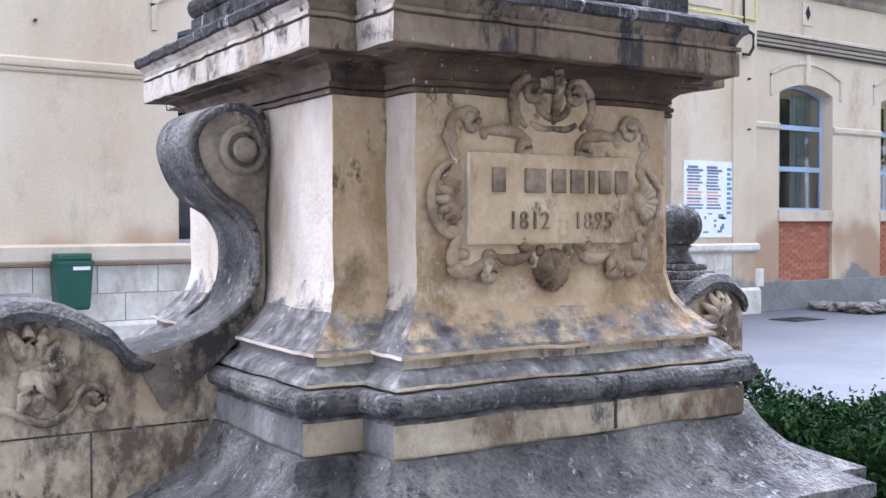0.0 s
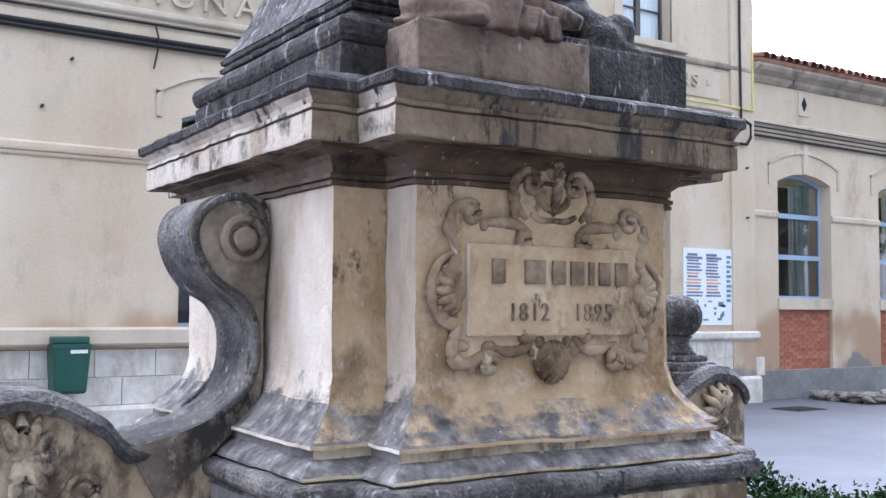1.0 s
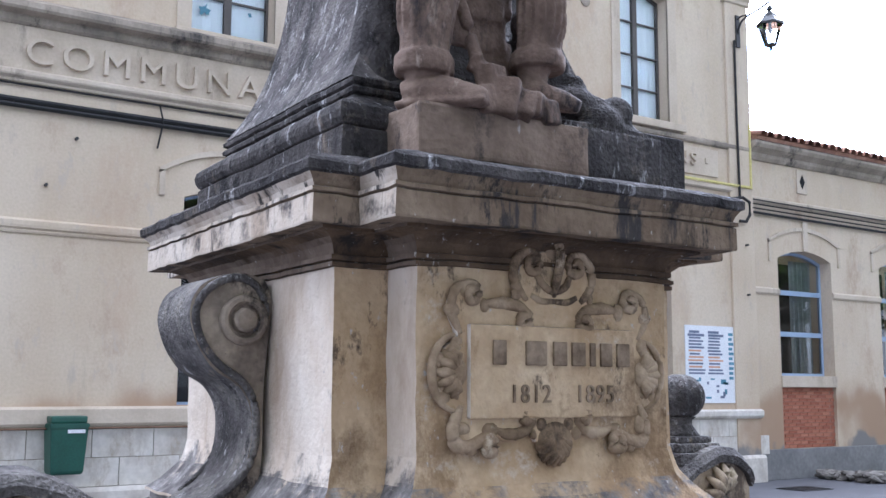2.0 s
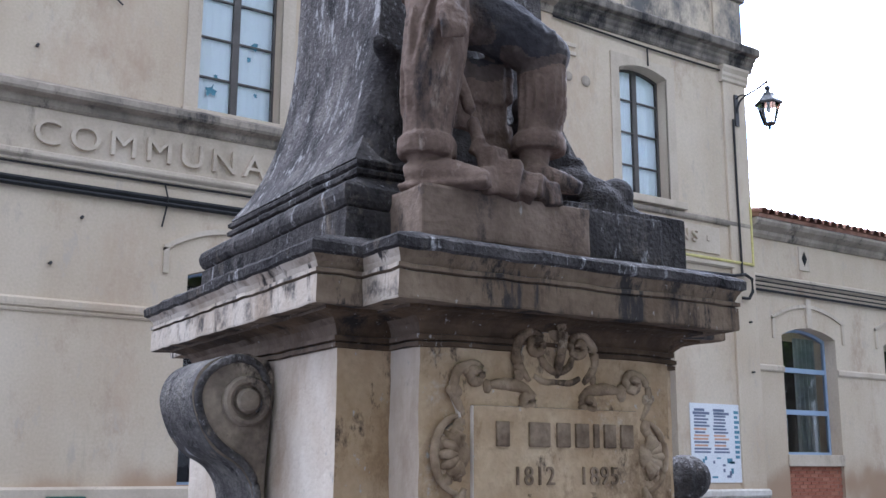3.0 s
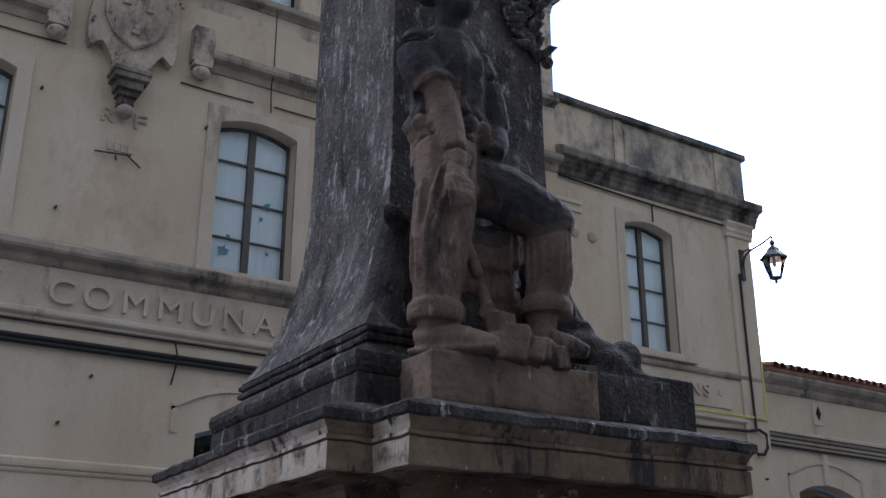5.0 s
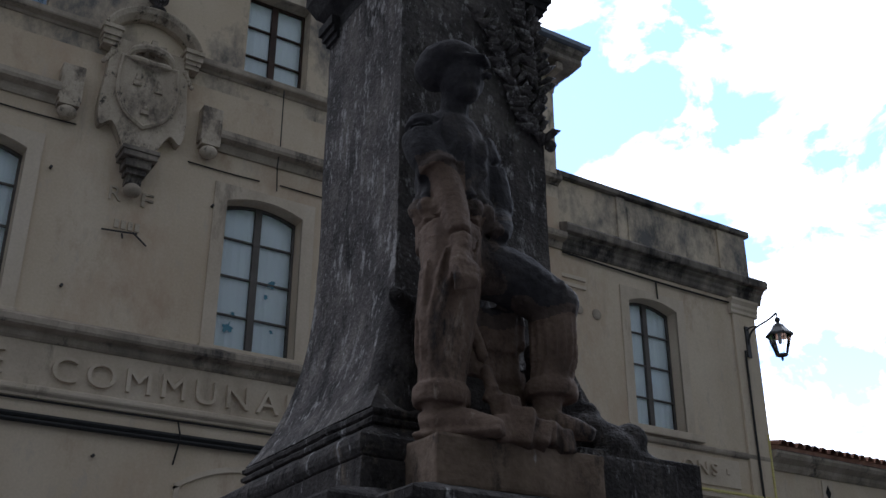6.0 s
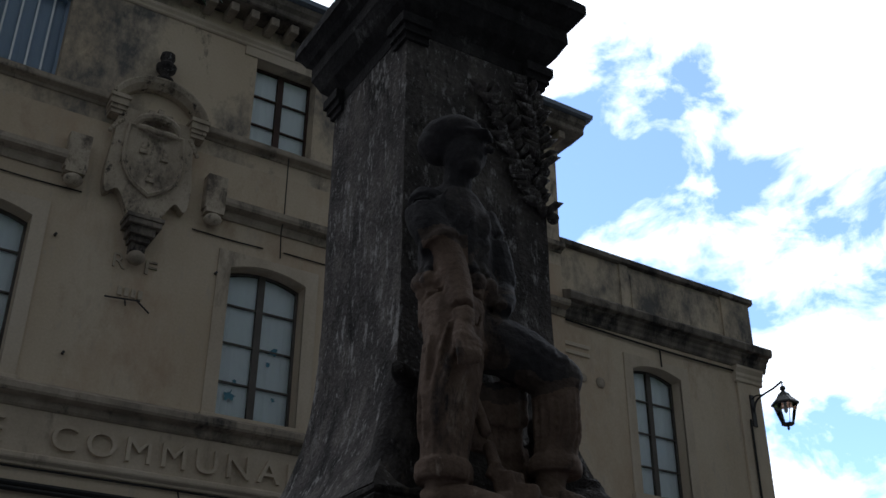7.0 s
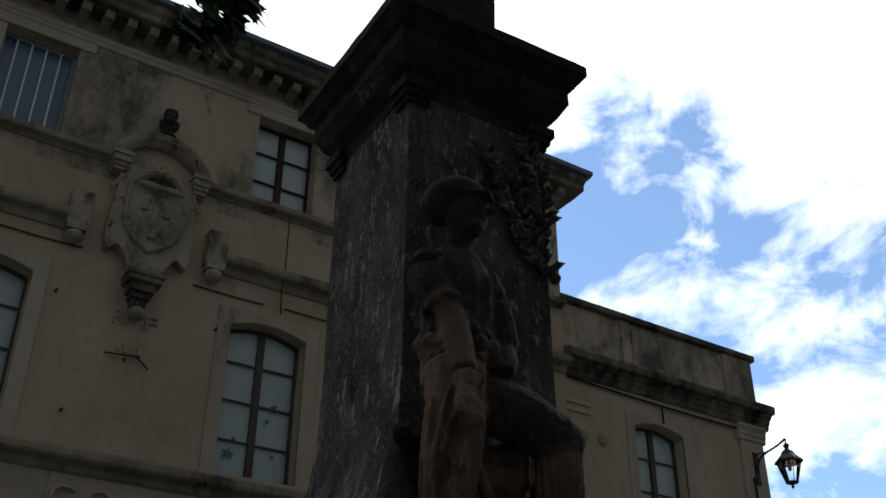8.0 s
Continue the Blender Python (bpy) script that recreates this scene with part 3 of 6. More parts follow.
s_part("wall", wall_with_openings(XA0, XA1, 0, 10.0, F, F + 0.5, GROUND_WIN + FIRST_WIN), M_WALL)
s_part("wall", wall_with_openings(XA0, XA1, 10.0, 12.9, F, F + 0.5, SECOND_WIN), M_SOOTY, "cream wall with grey soot stains")
WING_WIN = [(11.95, 13.07, 1.40, 4.10), (11.97, 13.12, 6.20, 8.56)]
s_part("wall", wall_with_openings(XA1, XB1, 0, 9.1, FB, FB + 0.5, WING_WIN), M_WALL)
ANNEX_WIN = [(15.99 + 3.15 * i, 17.58 + 3.15 * i, 0.54, 4.24) for i in range(5)]
s_part("wall", wall_with_openings(XB1, XC1, 0, 6.15, FC, FC + 0.5, ANNEX_WIN), M_WALL)
# side and back walls close the building
s_part("wall", boxes((XA1 - 0.5, XA1 - 0.001, F + 0.5, F + 9, 0, 12.9)), M_WALL)
s_part("wall", boxes((XA0, XA0 + 0.5, F + 0.5, F + 9, 0, 12.9)), M_WALL)
s_part("wall", boxes((XB1 - 0.5, XB1, FB + 0.5, F + 9, 0, 10.3)), M_WALL)
s_part("wall", boxes((XA0, XC1, F + 9, F + 9.5, 0, 6.0)), M_WALL)
s_part("wall", boxes((XA0, XB1, F + 9.001, F + 9.5, 6.0, 12.9)), M_WALL)
s_part("wall", boxes((XC1 - 0.5, XC1, FC + 0.5, F + 9, 0, 6.0)), M_WALL)


def window(x0, x1, z0, z1, y, rise, rows, frame_mat, blind, panes=2, label="", sash=0.032, bar=0.05, bar_mat=None, inset=0.22, rail=0.011, glass=None):
    """Frame with mullion and glazing bars, one pane to each light, set back from the wall's front at y."""
    yf = y + inset
    b = bmesh.new()
    zt = z1 - rise * 0.9 - sash
    head = [i / 10 * 2 - 1 for i in range(11)]
    xm, hw = (x0 + x1) / 2, (x1 - x0) / 2
    outer = [(x0, z0), (x1, z0)] + [(xm - u * hw, arc_z(u, z1 - 0.004, rise)) for u in head]
    inner = [(x0 + sash, z0 + sash), (x1 - sash, z0 + sash)] + [(xm - u * (hw - sash), arc_z(u, z1 - 0.004, rise) - sash) for u in head]
    loops = [[b.verts.new((x, y_, z)) for x, z in row] for row in (outer, inner) for y_ in (yf, yf + 0.06)]
    for la, lb in ((0, 1), (2, 3), (0, 2), (1, 3)):
        for j in range(len(outer)):
            k = (j + 1) % len(outer)
            b.faces.new((loops[la][j], loops[la][k], loops[lb][k], loops[lb][j]))
    w = s_part("window", b, frame_mat, label)
    pw = (x1 - x0) / panes
    ph = (z1 - z0) / rows
    for i in range(1, panes):
        s_part("mullion", boxes((x0 + i * pw - bar, x0 + i * pw + bar, yf - 0.01, yf + 0.058, z0 + sash, z1 - sash * 0.5 if panes % 2 == 0 else zt), bevel=0.006), bar_mat or frame_mat, parent=w)
    for k in range(1, rows):
        for i in range(panes):
            s_part("glazing_bar", boxes((x0 + i * pw + 0.03, x0 + (i + 1) * pw - 0.03, yf + 0.004, yf + 0.05, z0 + k * ph - rail, z0 + k * ph + rail)), frame_mat, parent=w)
    for i in range(panes):
        for k in range(rows):
            g = s_part("pane", boxes((x0 + i * pw + 0.03, x0 + (i + 1) * pw - 0.03, yf + 0.022, yf + 0.028, z0 + k * ph + 0.016, z0 + (k + 1) * ph - 0.016)), glass or M_GLASS, parent=w)
            g.visible_shadow = False
            # only the outer face mirrors; the inner faces stay clear
            g.data.materials.append(M_CLEAR)
            for f_ in g.data.polygons:
                f_.material_index = 0 if f_.normal.y < -0.5 else 1
    if blind:
        b = bmesh.new()
        n = 28
        loft(b, [[(x0 + (x1 - x0) * i / n, yf + 0.062 + 0.006 * math.sin(i * 1.9), z0), (x0 + (x1 - x0) * i / n, yf + 0.062 + 0.006 * math.sin(i * 1.9), z1)] for i in range(n + 1)], close=False, caps=False)
        s_part("blind", b, blind, "white blind drawn behind the glass", parent=w)
    # back panel whose colour carries the darkness of the unlit room
    s_part("room_back", boxes((x0 - 0.3, x1 + 0.3, yf + 3.0, yf + 3.05, z0 - 0.3, z1 + 0.3)), M_SHADE_INSIDE, parent=w)
    return w


def surround(x0, x1, z0, z1, y, rise, wide=0.19, out=0.025, base=None):
    """Flat stone band round an opening with a segmental head."""
    b = bmesh.new()
    zb = base if base is not None else z0
    box(b, x0 - wide, x0, y - out, y + 0.02, zb, z1 - rise)
    box(b, x1, x1 + wide, y - out, y + 0.02, zb, z1 - rise)
    n = 12
    rings = []
    for i in range(n + 1):
        u = -1 + 2 * i / n
        x = x0 + (x1 - x0) * i / n
        top = arc_z(u, z1, rise) + 0.02
        rings.append([(x, y - out, top - 0.02), (x, y + 0.02, top - 0.02), (x, y + 0.02, z1 + wide * 0.7), (x, y - out, z1 + wide * 0.7)])
    loft(b, rings)
    box(b, x0 - wide, x0, y - out, y + 0.02, z1 - rise, z1 + wide * 0.7)
    box(b, x1, x1 + wide, y - out, y + 0.02, z1 - rise, z1 + wide * 0.7)
    s_part("window_surround", b, M_TRIM)


def hood(x0, x1, z, y, rise, out=0.05, drop=0.3):
    """Thin raised arched label above an opening with a short drop at each end."""
    b = bmesh.new()
    n = 14
    rings = []
    for i in range(n + 1):
        u = -1 + 2 * i / n
        x = x0 + (x1 - x0) * i / n
        t = arc_z(u, z, rise)
        rings.append([(x, y - out, t - 0.07), (x, y + 0.01, t - 0.07), (x, y + 0.01, t), (x, y - out, t)])
    loft(b, rings)
    for s_, x in ((1, x0), (-1, x1)):
        xa, xb = sorted((x, x + s_ * 0.07))
        box(b, xa, xb, y - out, y + 0.01, z - rise - drop, z - rise - 0.03)
    s_part("hood_mould", b, M_TRIM)


for (a, b_, c, d) in FIRST_WIN:
    s_part("arch_head", arch_head(a, b_, F, F + 0.5, d, 0.12), M_WALL)
    window(a, b_, c, d, F, 0.12, 4, M_WOOD_GREY, M_CURTAIN, label="tall grey wooden window with white blinds")
    surround(a, b_, c, d, F, 0.12)
    s_part("window_sill", boxes((a - 0.22, b_ + 0.22, F - 0.09, F + 0.36, c - 0.12, c), bevel=0.012), M_TRIM)
for (a, b_, c, d) in GROUND_WIN:
    s_part("arch_head", arch_head(a, b_, F, F + 0.5, d, 0.12), M_WALL)
    window(a, b_, c, d, F, 0.12, 4, M_BLUE, None, label="blue-framed ground floor window with dark glass")
    hood(a - 0.33, b_ + 0.33, 4.62, F, 0.30, 0.035, 0.35)
for (a, b_, c, d) in SECOND_WIN:
    if a > 3:
        window(a, b_, c, d, F, 0.0, 3, M_WOOD_BROWN, M_CURTAIN, label="dark brown wooden window with pale blinds")
    else:
        window(a, b_, c, d, F, 0.0, 1, M_BLUE, M_BLUE, 5, label="blue window with pale upright bars", sash=0.04, bar=0.014, bar_mat=M_CURTAIN)
    s_part("window_lintel", boxes((a - 0.22, b_ + 0.22, F - 0.03, F + 0.02, d, d + 0.16), bevel=0.008), M_TRIM)
a, b_, c, d = WING_WIN[1]
s_part("arch_head", arch_head(a, b_, FB, FB + 0.5, d, 0.12), M_WALL)
window(a, b_, c, d, FB, 0.12, 4, M_WOOD_GREY, M_CURTAIN, label="tall grey wooden window with white blinds")
surround(a, b_, c, d, FB, 0.12)
s_part("window_sill", boxes((a - 0.24, b_ + 0.34, FB - 0.10, FB + 0.36, c - 0.13, c), bevel=0.012), M_TRIM)
a, b_, c, d = WING_WIN[0]
s_part("arch_head", arch_head(a, b_, FB, FB + 0.5, d, 0.12), M_WALL)
window(a, b_, c, d, FB, 0.12, 4, M_BLUE, None, label="blue-framed ground floor window with dark glass")
for (a, b_, c, d) in ANNEX_WIN:
    s_part("arch_head", arch_head(a, b_, FC, FC + 0.5, d, 0.17), M_WALL)
    aw = window(a, b_, 1.87, d, FC, 0.17, 3, M_BLUE, None, panes=1, label="blue-framed annex window with dark glass", sash=0.05, bar=0.04, inset=0.25, rail=0.045, glass=M_GLASS_THICK)
    b = bmesh.new()
    loft(b, [[(a + 0.85 + 0.62 * i / 24, FC + 0.42 + 0.03 * math.sin(i * 1.3), z) for z in (1.9, 4.1)] for i in range(25)], close=False, caps=False)
    s_part("curtain", b, M_CURTAIN_GREY, "pale grey curtain behind the glass", parent=aw)
    s_part("window_sill", boxes((a - 0.02, b_ + 0.02, FC - 0.03, FC + 0.36, 1.66, 1.87), bevel=0.012), M_TRIM)
    hood(a - 0.27, b_ + 0.27, d + 0.45, FC, 0.28, 0.03, 0.42)
    s_part("keystone", boxes(((a + b_) / 2 - 0.07, (a + b_) / 2 + 0.07, FC - 0.045, FC + 0.02, d + 0.002, d + 0.56)), M_TRIM)

# string courses and cornices of the tall block
s_part("string_course", moulding([(0.02, 3.36), (0.03, 3.385), (0.025, 3.40), (0.05, 3.42), (0.055, 3.45), (0.055, 3.50), (0.015, 3.53)], XA0, c0 - W / 2 - 0.19, F), M_WALL)
for xa, xb in ((c0 + W / 2 + 0.19, c1 - W / 2 - 0.19), (c1 + W / 2 + 0.19, XA1)):
    s_part("string_course", moulding([(0.02, 3.36), (0.03, 3.385), (0.025, 3.40), (0.05, 3.42), (0.055, 3.45), (0.055, 3.50), (0.015, 3.53)], xa, xb, F), M_WALL)
s_part("string_course", moulding([(0.02, 5.12), (0.03, 5.15), (0.07, 5.18), (0.08, 5.20), (0.08, 5.24), (0.03, 5.27)], XA0, XA1, F), M_TRIM)
s_part("frieze_band", boxes((XA0, XA1, F - 0.012, F + 0.02, 5.262, 5.80)), M_TRIM)
s_part("string_course", moulding([(0.03, 5.80), (0.06, 5.83), (0.07, 5.88), (0.08, 5.90), (0.20, 5.93), (0.22, 5.96), (0.22, 6.03), (0.05, 6.12)], XA0, XA1, F), M_STAINED)
for xa, xb in ((XA0, AXIS - 1.1), (AXIS + 1.1, XA1)):
    s_part("string_course", moulding([(0.03, 9.02), (0.05, 9.06), (0.06, 9.10), (0.07, 9.13), (0.19, 9.16), (0.21, 9.20), (0.21, 9.27), (0.03, 9.38)], xa, xb, F), M_STAINED)
for xa, xb in ((XA0, AXIS - 0.70), (AXIS + 0.70, XA1)):
    s_part("string_course", moulding([(0.02, 10.24), (0.05, 10.27), (0.14, 10.30), (0.15, 10.32), (0.15, 10.39), (0.02, 10.43)], xa, xb, F), M_STAINED)
s_part("string_course", moulding([(0.02, 12.16), (0.04, 12.18), (0.04, 12.22), (0.07, 12.26), (0.07, 12.31)], XA0, XA1, F), M_TRIM)
s_part("cornice", moulding([(0.06, 12.62), (0.42, 12.64), (0.44, 12.66), (0.44, 12.74), (0.50, 12.80), (0.52, 12.86), (0.52, 12.90)], XA0 - 0.35, XA1 + 0.35, F), M_SOOT_LEDGE)
s_part("gutter", moulding([(0.50, 12.905), (0.60, 12.93), (0.62, 13.0), (0.60, 13.02)], XA0 - 0.45, XA1 + 0.45, F), M_ZINC)
s_part("cornice", boxes((XA1 + 0.002, XA1 + 0.35, F + 0.002, F + 9, 12.63, 12.90)), M_SOOT_LEDGE)
s_part("roof", boxes((XA0 - 0.3, XA1 + 0.3, F - 0.3, F + 9.4, 12.91, 13.0)), M_ZINC)
bmod = boxes((-0.07, 0.07, -0.36, 0.0, 12.46, 12.615), bevel=0.02)
bmod.transform(INV)
mod_ob = mesh_object("modillion", bmod, M_STAINED)
mod_ob.parent = school
n_mod = 44
for i in range(n_mod):
    o = mod_ob if i == 0 else mod_ob.copy()
    if i:
        scene.collection.objects.link(o)
    o.location = (XA0 + 0.1 + (XA1 - XA0 - 0.2) * i / (n_mod - 1), F, 0)
# wing
s_part("string_course", moulding([(0.03, 5.14), (0.07, 5.17), (0.07, 5.23), (0.03, 5.26)], XA1, XB1 - 0.56, FB), M_TRIM)
s_part("sign_panel", boxes((11.3, 14.30, FB - 0.03, FB + 0.01, 5.37, 5.86), bevel=0.008), M_TRIM)
s_part("string_course", moulding([(0.02, 5.93), (0.05, 5.95), (0.06, 5.98), (0.06, 6.02), (0.02, 6.05)], XA1, XB1, FB), M_STAINED)
s_part("corner_pilaster", boxes((14.58, XB1 + 0.004, FB - 0.05, FB + 0.3, 0.4, 8.75), bevel=0.01), M_WALL)
s_part("pilaster_capital", moulding([(0.06, 8.72), (0.08, 8.74), (0.08, 8.80), (0.10, 8.84), (0.10, 8.90), (0.14, 8.98), (0.14, 9.03)], 14.52, XB1 + 0.06, FB), M_TRIM)
s_part("cornice", moulding([(0.02, 9.04), (0.05, 9.08), (0.06, 9.14), (0.09, 9.18), (0.10, 9.23), (0.15, 9.27), (0.16, 9.30), (0.25, 9.32), (0.26, 9.34), (0.27, 9.44), (0.25, 9.48), (0.04, 9.56)], XA1, XB1 + 0.25, FB), M_SOOT_LEDGE)
s_part("cornice", boxes((XB1 + 0.002, XB1 + 0.24, FB + 0.002, F + 9, 9.32, 9.46)), M_SOOT_LEDGE)
s_part("parapet", boxes((XA1, XB1 - 0.02, FB - 0.008, FB + 0.42, 9.40, 10.44)), M_SOOTY)
s_part("parapet_panel", boxes((12.1, 14.3, FB - 0.025, FB + 0.03, 9.58, 10.30), bevel=0.006), M_SOOTY)
for xa, xb in ((11.83, 12.03), (14.42, XB1 + 0.01)):
    s_part("parapet_pier", boxes((xa, xb, FB - 0.045, FB + 0.05, 9.40, 10.44)), M_SOOTY)
s_part("parapet_coping", moulding([(0.06, 10.44), (0.10, 10.46), (0.10, 10.56), (0.0, 10.62), (-0.46, 10.62), (-0.46, 10.44)], XA1, XB1 + 0.09, FB), M_SOOT_LEDGE)
s_part("roof", boxes((XA1, XB1, FB + 0.4, F + 9, 9.2, 9.3)), M_ZINC)
for z in (8.40, 8.55):
    s_part("short_band", boxes((10.46, 11.0, FB - 0.03, FB + 0.02, z, z + 0.07), bevel=0.01), M_TRIM)

# annex
s_part("string_course", moulding([(0.02, 3.36), (0.04, 3.39), (0.04, 3.46), (0.01, 3.49)], XB1, 15.99, FC), M_TRIM)
for i in range(4):
    s_part("string_course", moulding([(0.02, 3.36), (0.04, 3.39), (0.04, 3.46), (0.01, 3.49)], 17.58 + 3.15 * i, 15.99 + 3.15 * (i + 1), FC), M_TRIM)
s_part("string_course", moulding([(0.02, 5.04), (0.05, 5.08), (0.05, 5.14), (0.02, 5.17)], XB1, XC1, FC), M_TRIM)
s_part("cornice", moulding([(0.03, 5.86), (0.08, 5.92), (0.10, 5.98), (0.22, 6.06), (0.26, 6.12), (0.26, 6.17)], XB1, XC1, FC), M_STAINED)
s_part("plinth", boxes((XB1, XC1, FC - 0.05, FC - 0.002, 0, 0.54), bevel=0.01), M_BASE)
for i in range(5):
    x = 16.78 + 3.15 * i
    b = boxes((x - 0.15, x + 0.15, FC - 0.02, FC + 0.01, 5.36, 5.82))
    s_part("vent_block", b, M_TRIM)
    # flat lozenge plate; its black stands for the shade inside a vent
    b = bmesh.new()
    loft(b, [[(x, y_, 5.59 - 0.14), (x + 0.075, y_, 5.59), (x, y_, 5.59 + 0.14), (x - 0.075, y_, 5.59)] for y_ in (FC - 0.028, FC - 0.018)])
    s_part("vent_opening", b, M_SHADE_INSIDE)

# lower zone of tall block and wing: whitish plinth stones, sill course
s_part("sill_course", moulding([(0.04, 1.14), (0.10, 1.17), (0.12, 1.20), (0.12, 1.36), (0.06, 1.39)], XA0, XA1, F), M_TRIM)
s_part("sill_course", moulding([(0.04, 1.10), (0.10, 1.13), (0.12, 1.16), (0.12, 1.24), (0.06, 1.27)], XA1, XB1 + 0.03, FB), M_WHITE_STONE)
s_part("plinth", moulding([(0.12, 0.0), (0.12, 0.42), (0.08, 0.47)], XA0, XA1, F), M_WHITE_STONE)
s_part("plinth", moulding([(0.14, 0.0), (0.14, 0.42), (0.10, 0.47)], XA1, XB1 + 0.04, FB), M_WHITE_STONE)
stone_me = None
for row, (za, zb) in enumerate(((0.475, 0.80), (0.805, 1.135))):
    x = XA0 + (0.4 if row else 0.0)
    while x < XB1 - 0.4:
        b = boxes((-0.36, 0.36, -0.03, 0.02, za, zb), bevel=0.006) if stone_me is None or stone_me[0] != row else None
        if b:
            o = mesh_object("stone", b, M_WHITE_STONE)
            stone_me = (row, o.data)
        else:
            o = new("stone", stone_me[1])
        o.parent = school
        o.location = (x + 0.37, (F if x < XA1 - 0.5 else FB) - F, 0)
        x += 0.728

# carved letters of the frieze and of the sign panel
for text, wide, high, deep, gap, x, y, z in (("COMMUNALE", 3.55, 0.31, 0.06, 1.3, 2.49, F - 0.012, 5.35), ("E", 0.22, 0.31, 0.06, 1.0, 1.72, F - 0.012, 5.35), ("ONS", 0.82, 0.22, 0.05, 1.3, 12.89, FB - 0.03, 5.53)):
    for b in islands(letters(text, wide, high, deep, gap)):
        b.transform(Matrix.Translation((x, y, z)))
        s_part("letter", b, M_TRIM, "raised carved stone letter")
b = boxes((13.96, 14.04, FB - 0.05, FB - 0.025, 5.59, 5.69), bevel=0.01)
s_part("stop_mark", b, M_TRIM)

# coat of arms in the middle bay
arms = thing("coat_of_arms", pose(AXIS, F, 0), "carved stone coat of arms with a curved pediment", "relief")
b = bmesh.new()
out = smooth_line([(-0.55, 0, 10.25), (-0.56, 0, 9.7), (-0.60, 0, 9.2), (-0.55, 0, 8.86), (-0.40, 0, 8.95), (-0.26, 0, 8.72), (-0.16, 0, 8.55), (0.16, 0, 8.55), (0.26, 0, 8.72), (0.40, 0, 8.95), (0.55, 0, 8.86), (0.60, 0, 9.2), (0.56, 0, 9.7), (0.55, 0, 10.25)], 4)
loft(b, [[(p.x, y_, p.z) for p in out] for y_ in (0.02, -0.16)])
part("backing", b, M_ARMS, arms)
b = bmesh.new()
half = smooth_line([(-0.38, 0, 9.97), (-0.40, 0, 9.6), (-0.37, 0, 9.32), (-0.23, 0, 9.10), (0.0, 0, 8.95)], 5)
sh = list(half) + [Vector((-p.x, 0, p.z)) for p in list(half)[-2::-1]]
loft(b, [[(p.x * s, y_, 9.5 + (p.z - 9.5) * s) for p in sh] for y_, s in ((-0.12, 1.06), (-0.205, 1.06), (-0.225, 0.99), (-0.195, 0.92))])
part("shield", b, M_ARMS, arms)
for dx, dz in ((-0.15, 9.66), (0.15, 9.62), (0.0, 9.24)):
    b = bmesh.new()
    ball(b, (dx, -0.20, dz), 0.045, 10)
    box(b, dx - 0.055, dx + 0.055, -0.235, -0.17, dz - 0.10, dz - 0.04)
    box(b, dx - 0.025, dx + 0.025, -0.23, -0.17, dz + 0.03, dz + 0.09)
    part("charge", b, M_ARMS, arms)
b = bmesh.new()
n = 18
rings = []
for i in range(n + 1):
    t = math.pi * (0.12 + 0.76 * i / n)
    c_, s_ = -math.cos(t), math.sin(t)
    rings.append([(c_ * r, y_, 10.15 + s_ * r * 0.95) for r, y_ in ((0.60, 0.0), (0.60, -0.12), (0.66, -0.22), (0.72, -0.26), (0.74, -0.26), (0.74, 0.0))])
loft(b, rings)
part("pediment", b, M_ARMS, arms)
for s in (-1, 1):
    b = bmesh.new()
    for z0, z1, w_, o_ in ((10.08, 10.14, 0.20, 0.20), (10.14, 10.20, 0.22, 0.23), (10.20, 10.30, 0.25, 0.26), (10.30, 10.36, 0.28, 0.29)):
        box(b, s * 0.58 - w_ / 2, s * 0.58 + w_ / 2, -o_, 0.0, z0, z1)
    part("impost", b, M_ARMS, arms)
    b = bmesh.new()
    for k in range(5):
        ball(b, (s * (0.50 + 0.03 * k), -0.14, 10.02 - 0.05 * k), 0.05 - 0.004 * k, 8)
    part("garland", b, M_ARMS, arms)
b = bmesh.new()
tube(b, smooth_line([(-0.30, -0.16, 10.0), (-0.22, -0.26, 10.1), (0, -0.31, 10.14), (0.22, -0.26, 10.1), (0.30, -0.16, 10.0)], 5), 0.06, 8)
tube(b, smooth_line([(-0.30, -0.16, 10.0), (-0.15, -0.28, 9.93), (0, -0.30, 9.9), (0.15, -0.28, 9.93), (0.30, -0.16, 10.0)], 5), 0.045, 8)
for k in range(3):
    box(b, -0.17 + 0.13 * k, -0.09 + 0.13 * k, -0.28, -0.16, 10.12, 10.24 + (0.06 if k == 1 else 0))
part("crown", b, M_ARMS, arms)
part("finial", spin([(0.02, 10.86), (0.13, 10.86), (0.13, 10.91), (0.07, 10.95), (0.06, 11.0), (0.14, 11.08), (0.15, 11.14), (0.09, 11.2), (0.08, 11.23), (0.11, 11.28), (0.10, 11.36), (0.02, 11.42)], (0, -0.14, 0), 16), M_DARK, arms, "dark stone finial", True)
b = bmesh.new()
for z0, z1, w_, o_ in ((8.10, 8.22, 0.20, 0.16), (8.22, 8.30, 0.26, 0.22), (8.30, 8.42, 0.34, 0.28), (8.42, 8.50, 0.46, 0.34), (8.50, 8.56, 0.50, 0.36)):
    box(b, -w_ / 2, w_ / 2, -o_, 0.01, z0, z1, bevel=0.01)
part("bracket", b, M_SOOT_LEDGE, arms, "dark stone corbel")
b = bmesh.new()
ball(b, (0, -0.13, 8.02), 0.12, 16, (1, 1, 0.8))
part("knob", b, M_STAINED, arms, smooth=True)
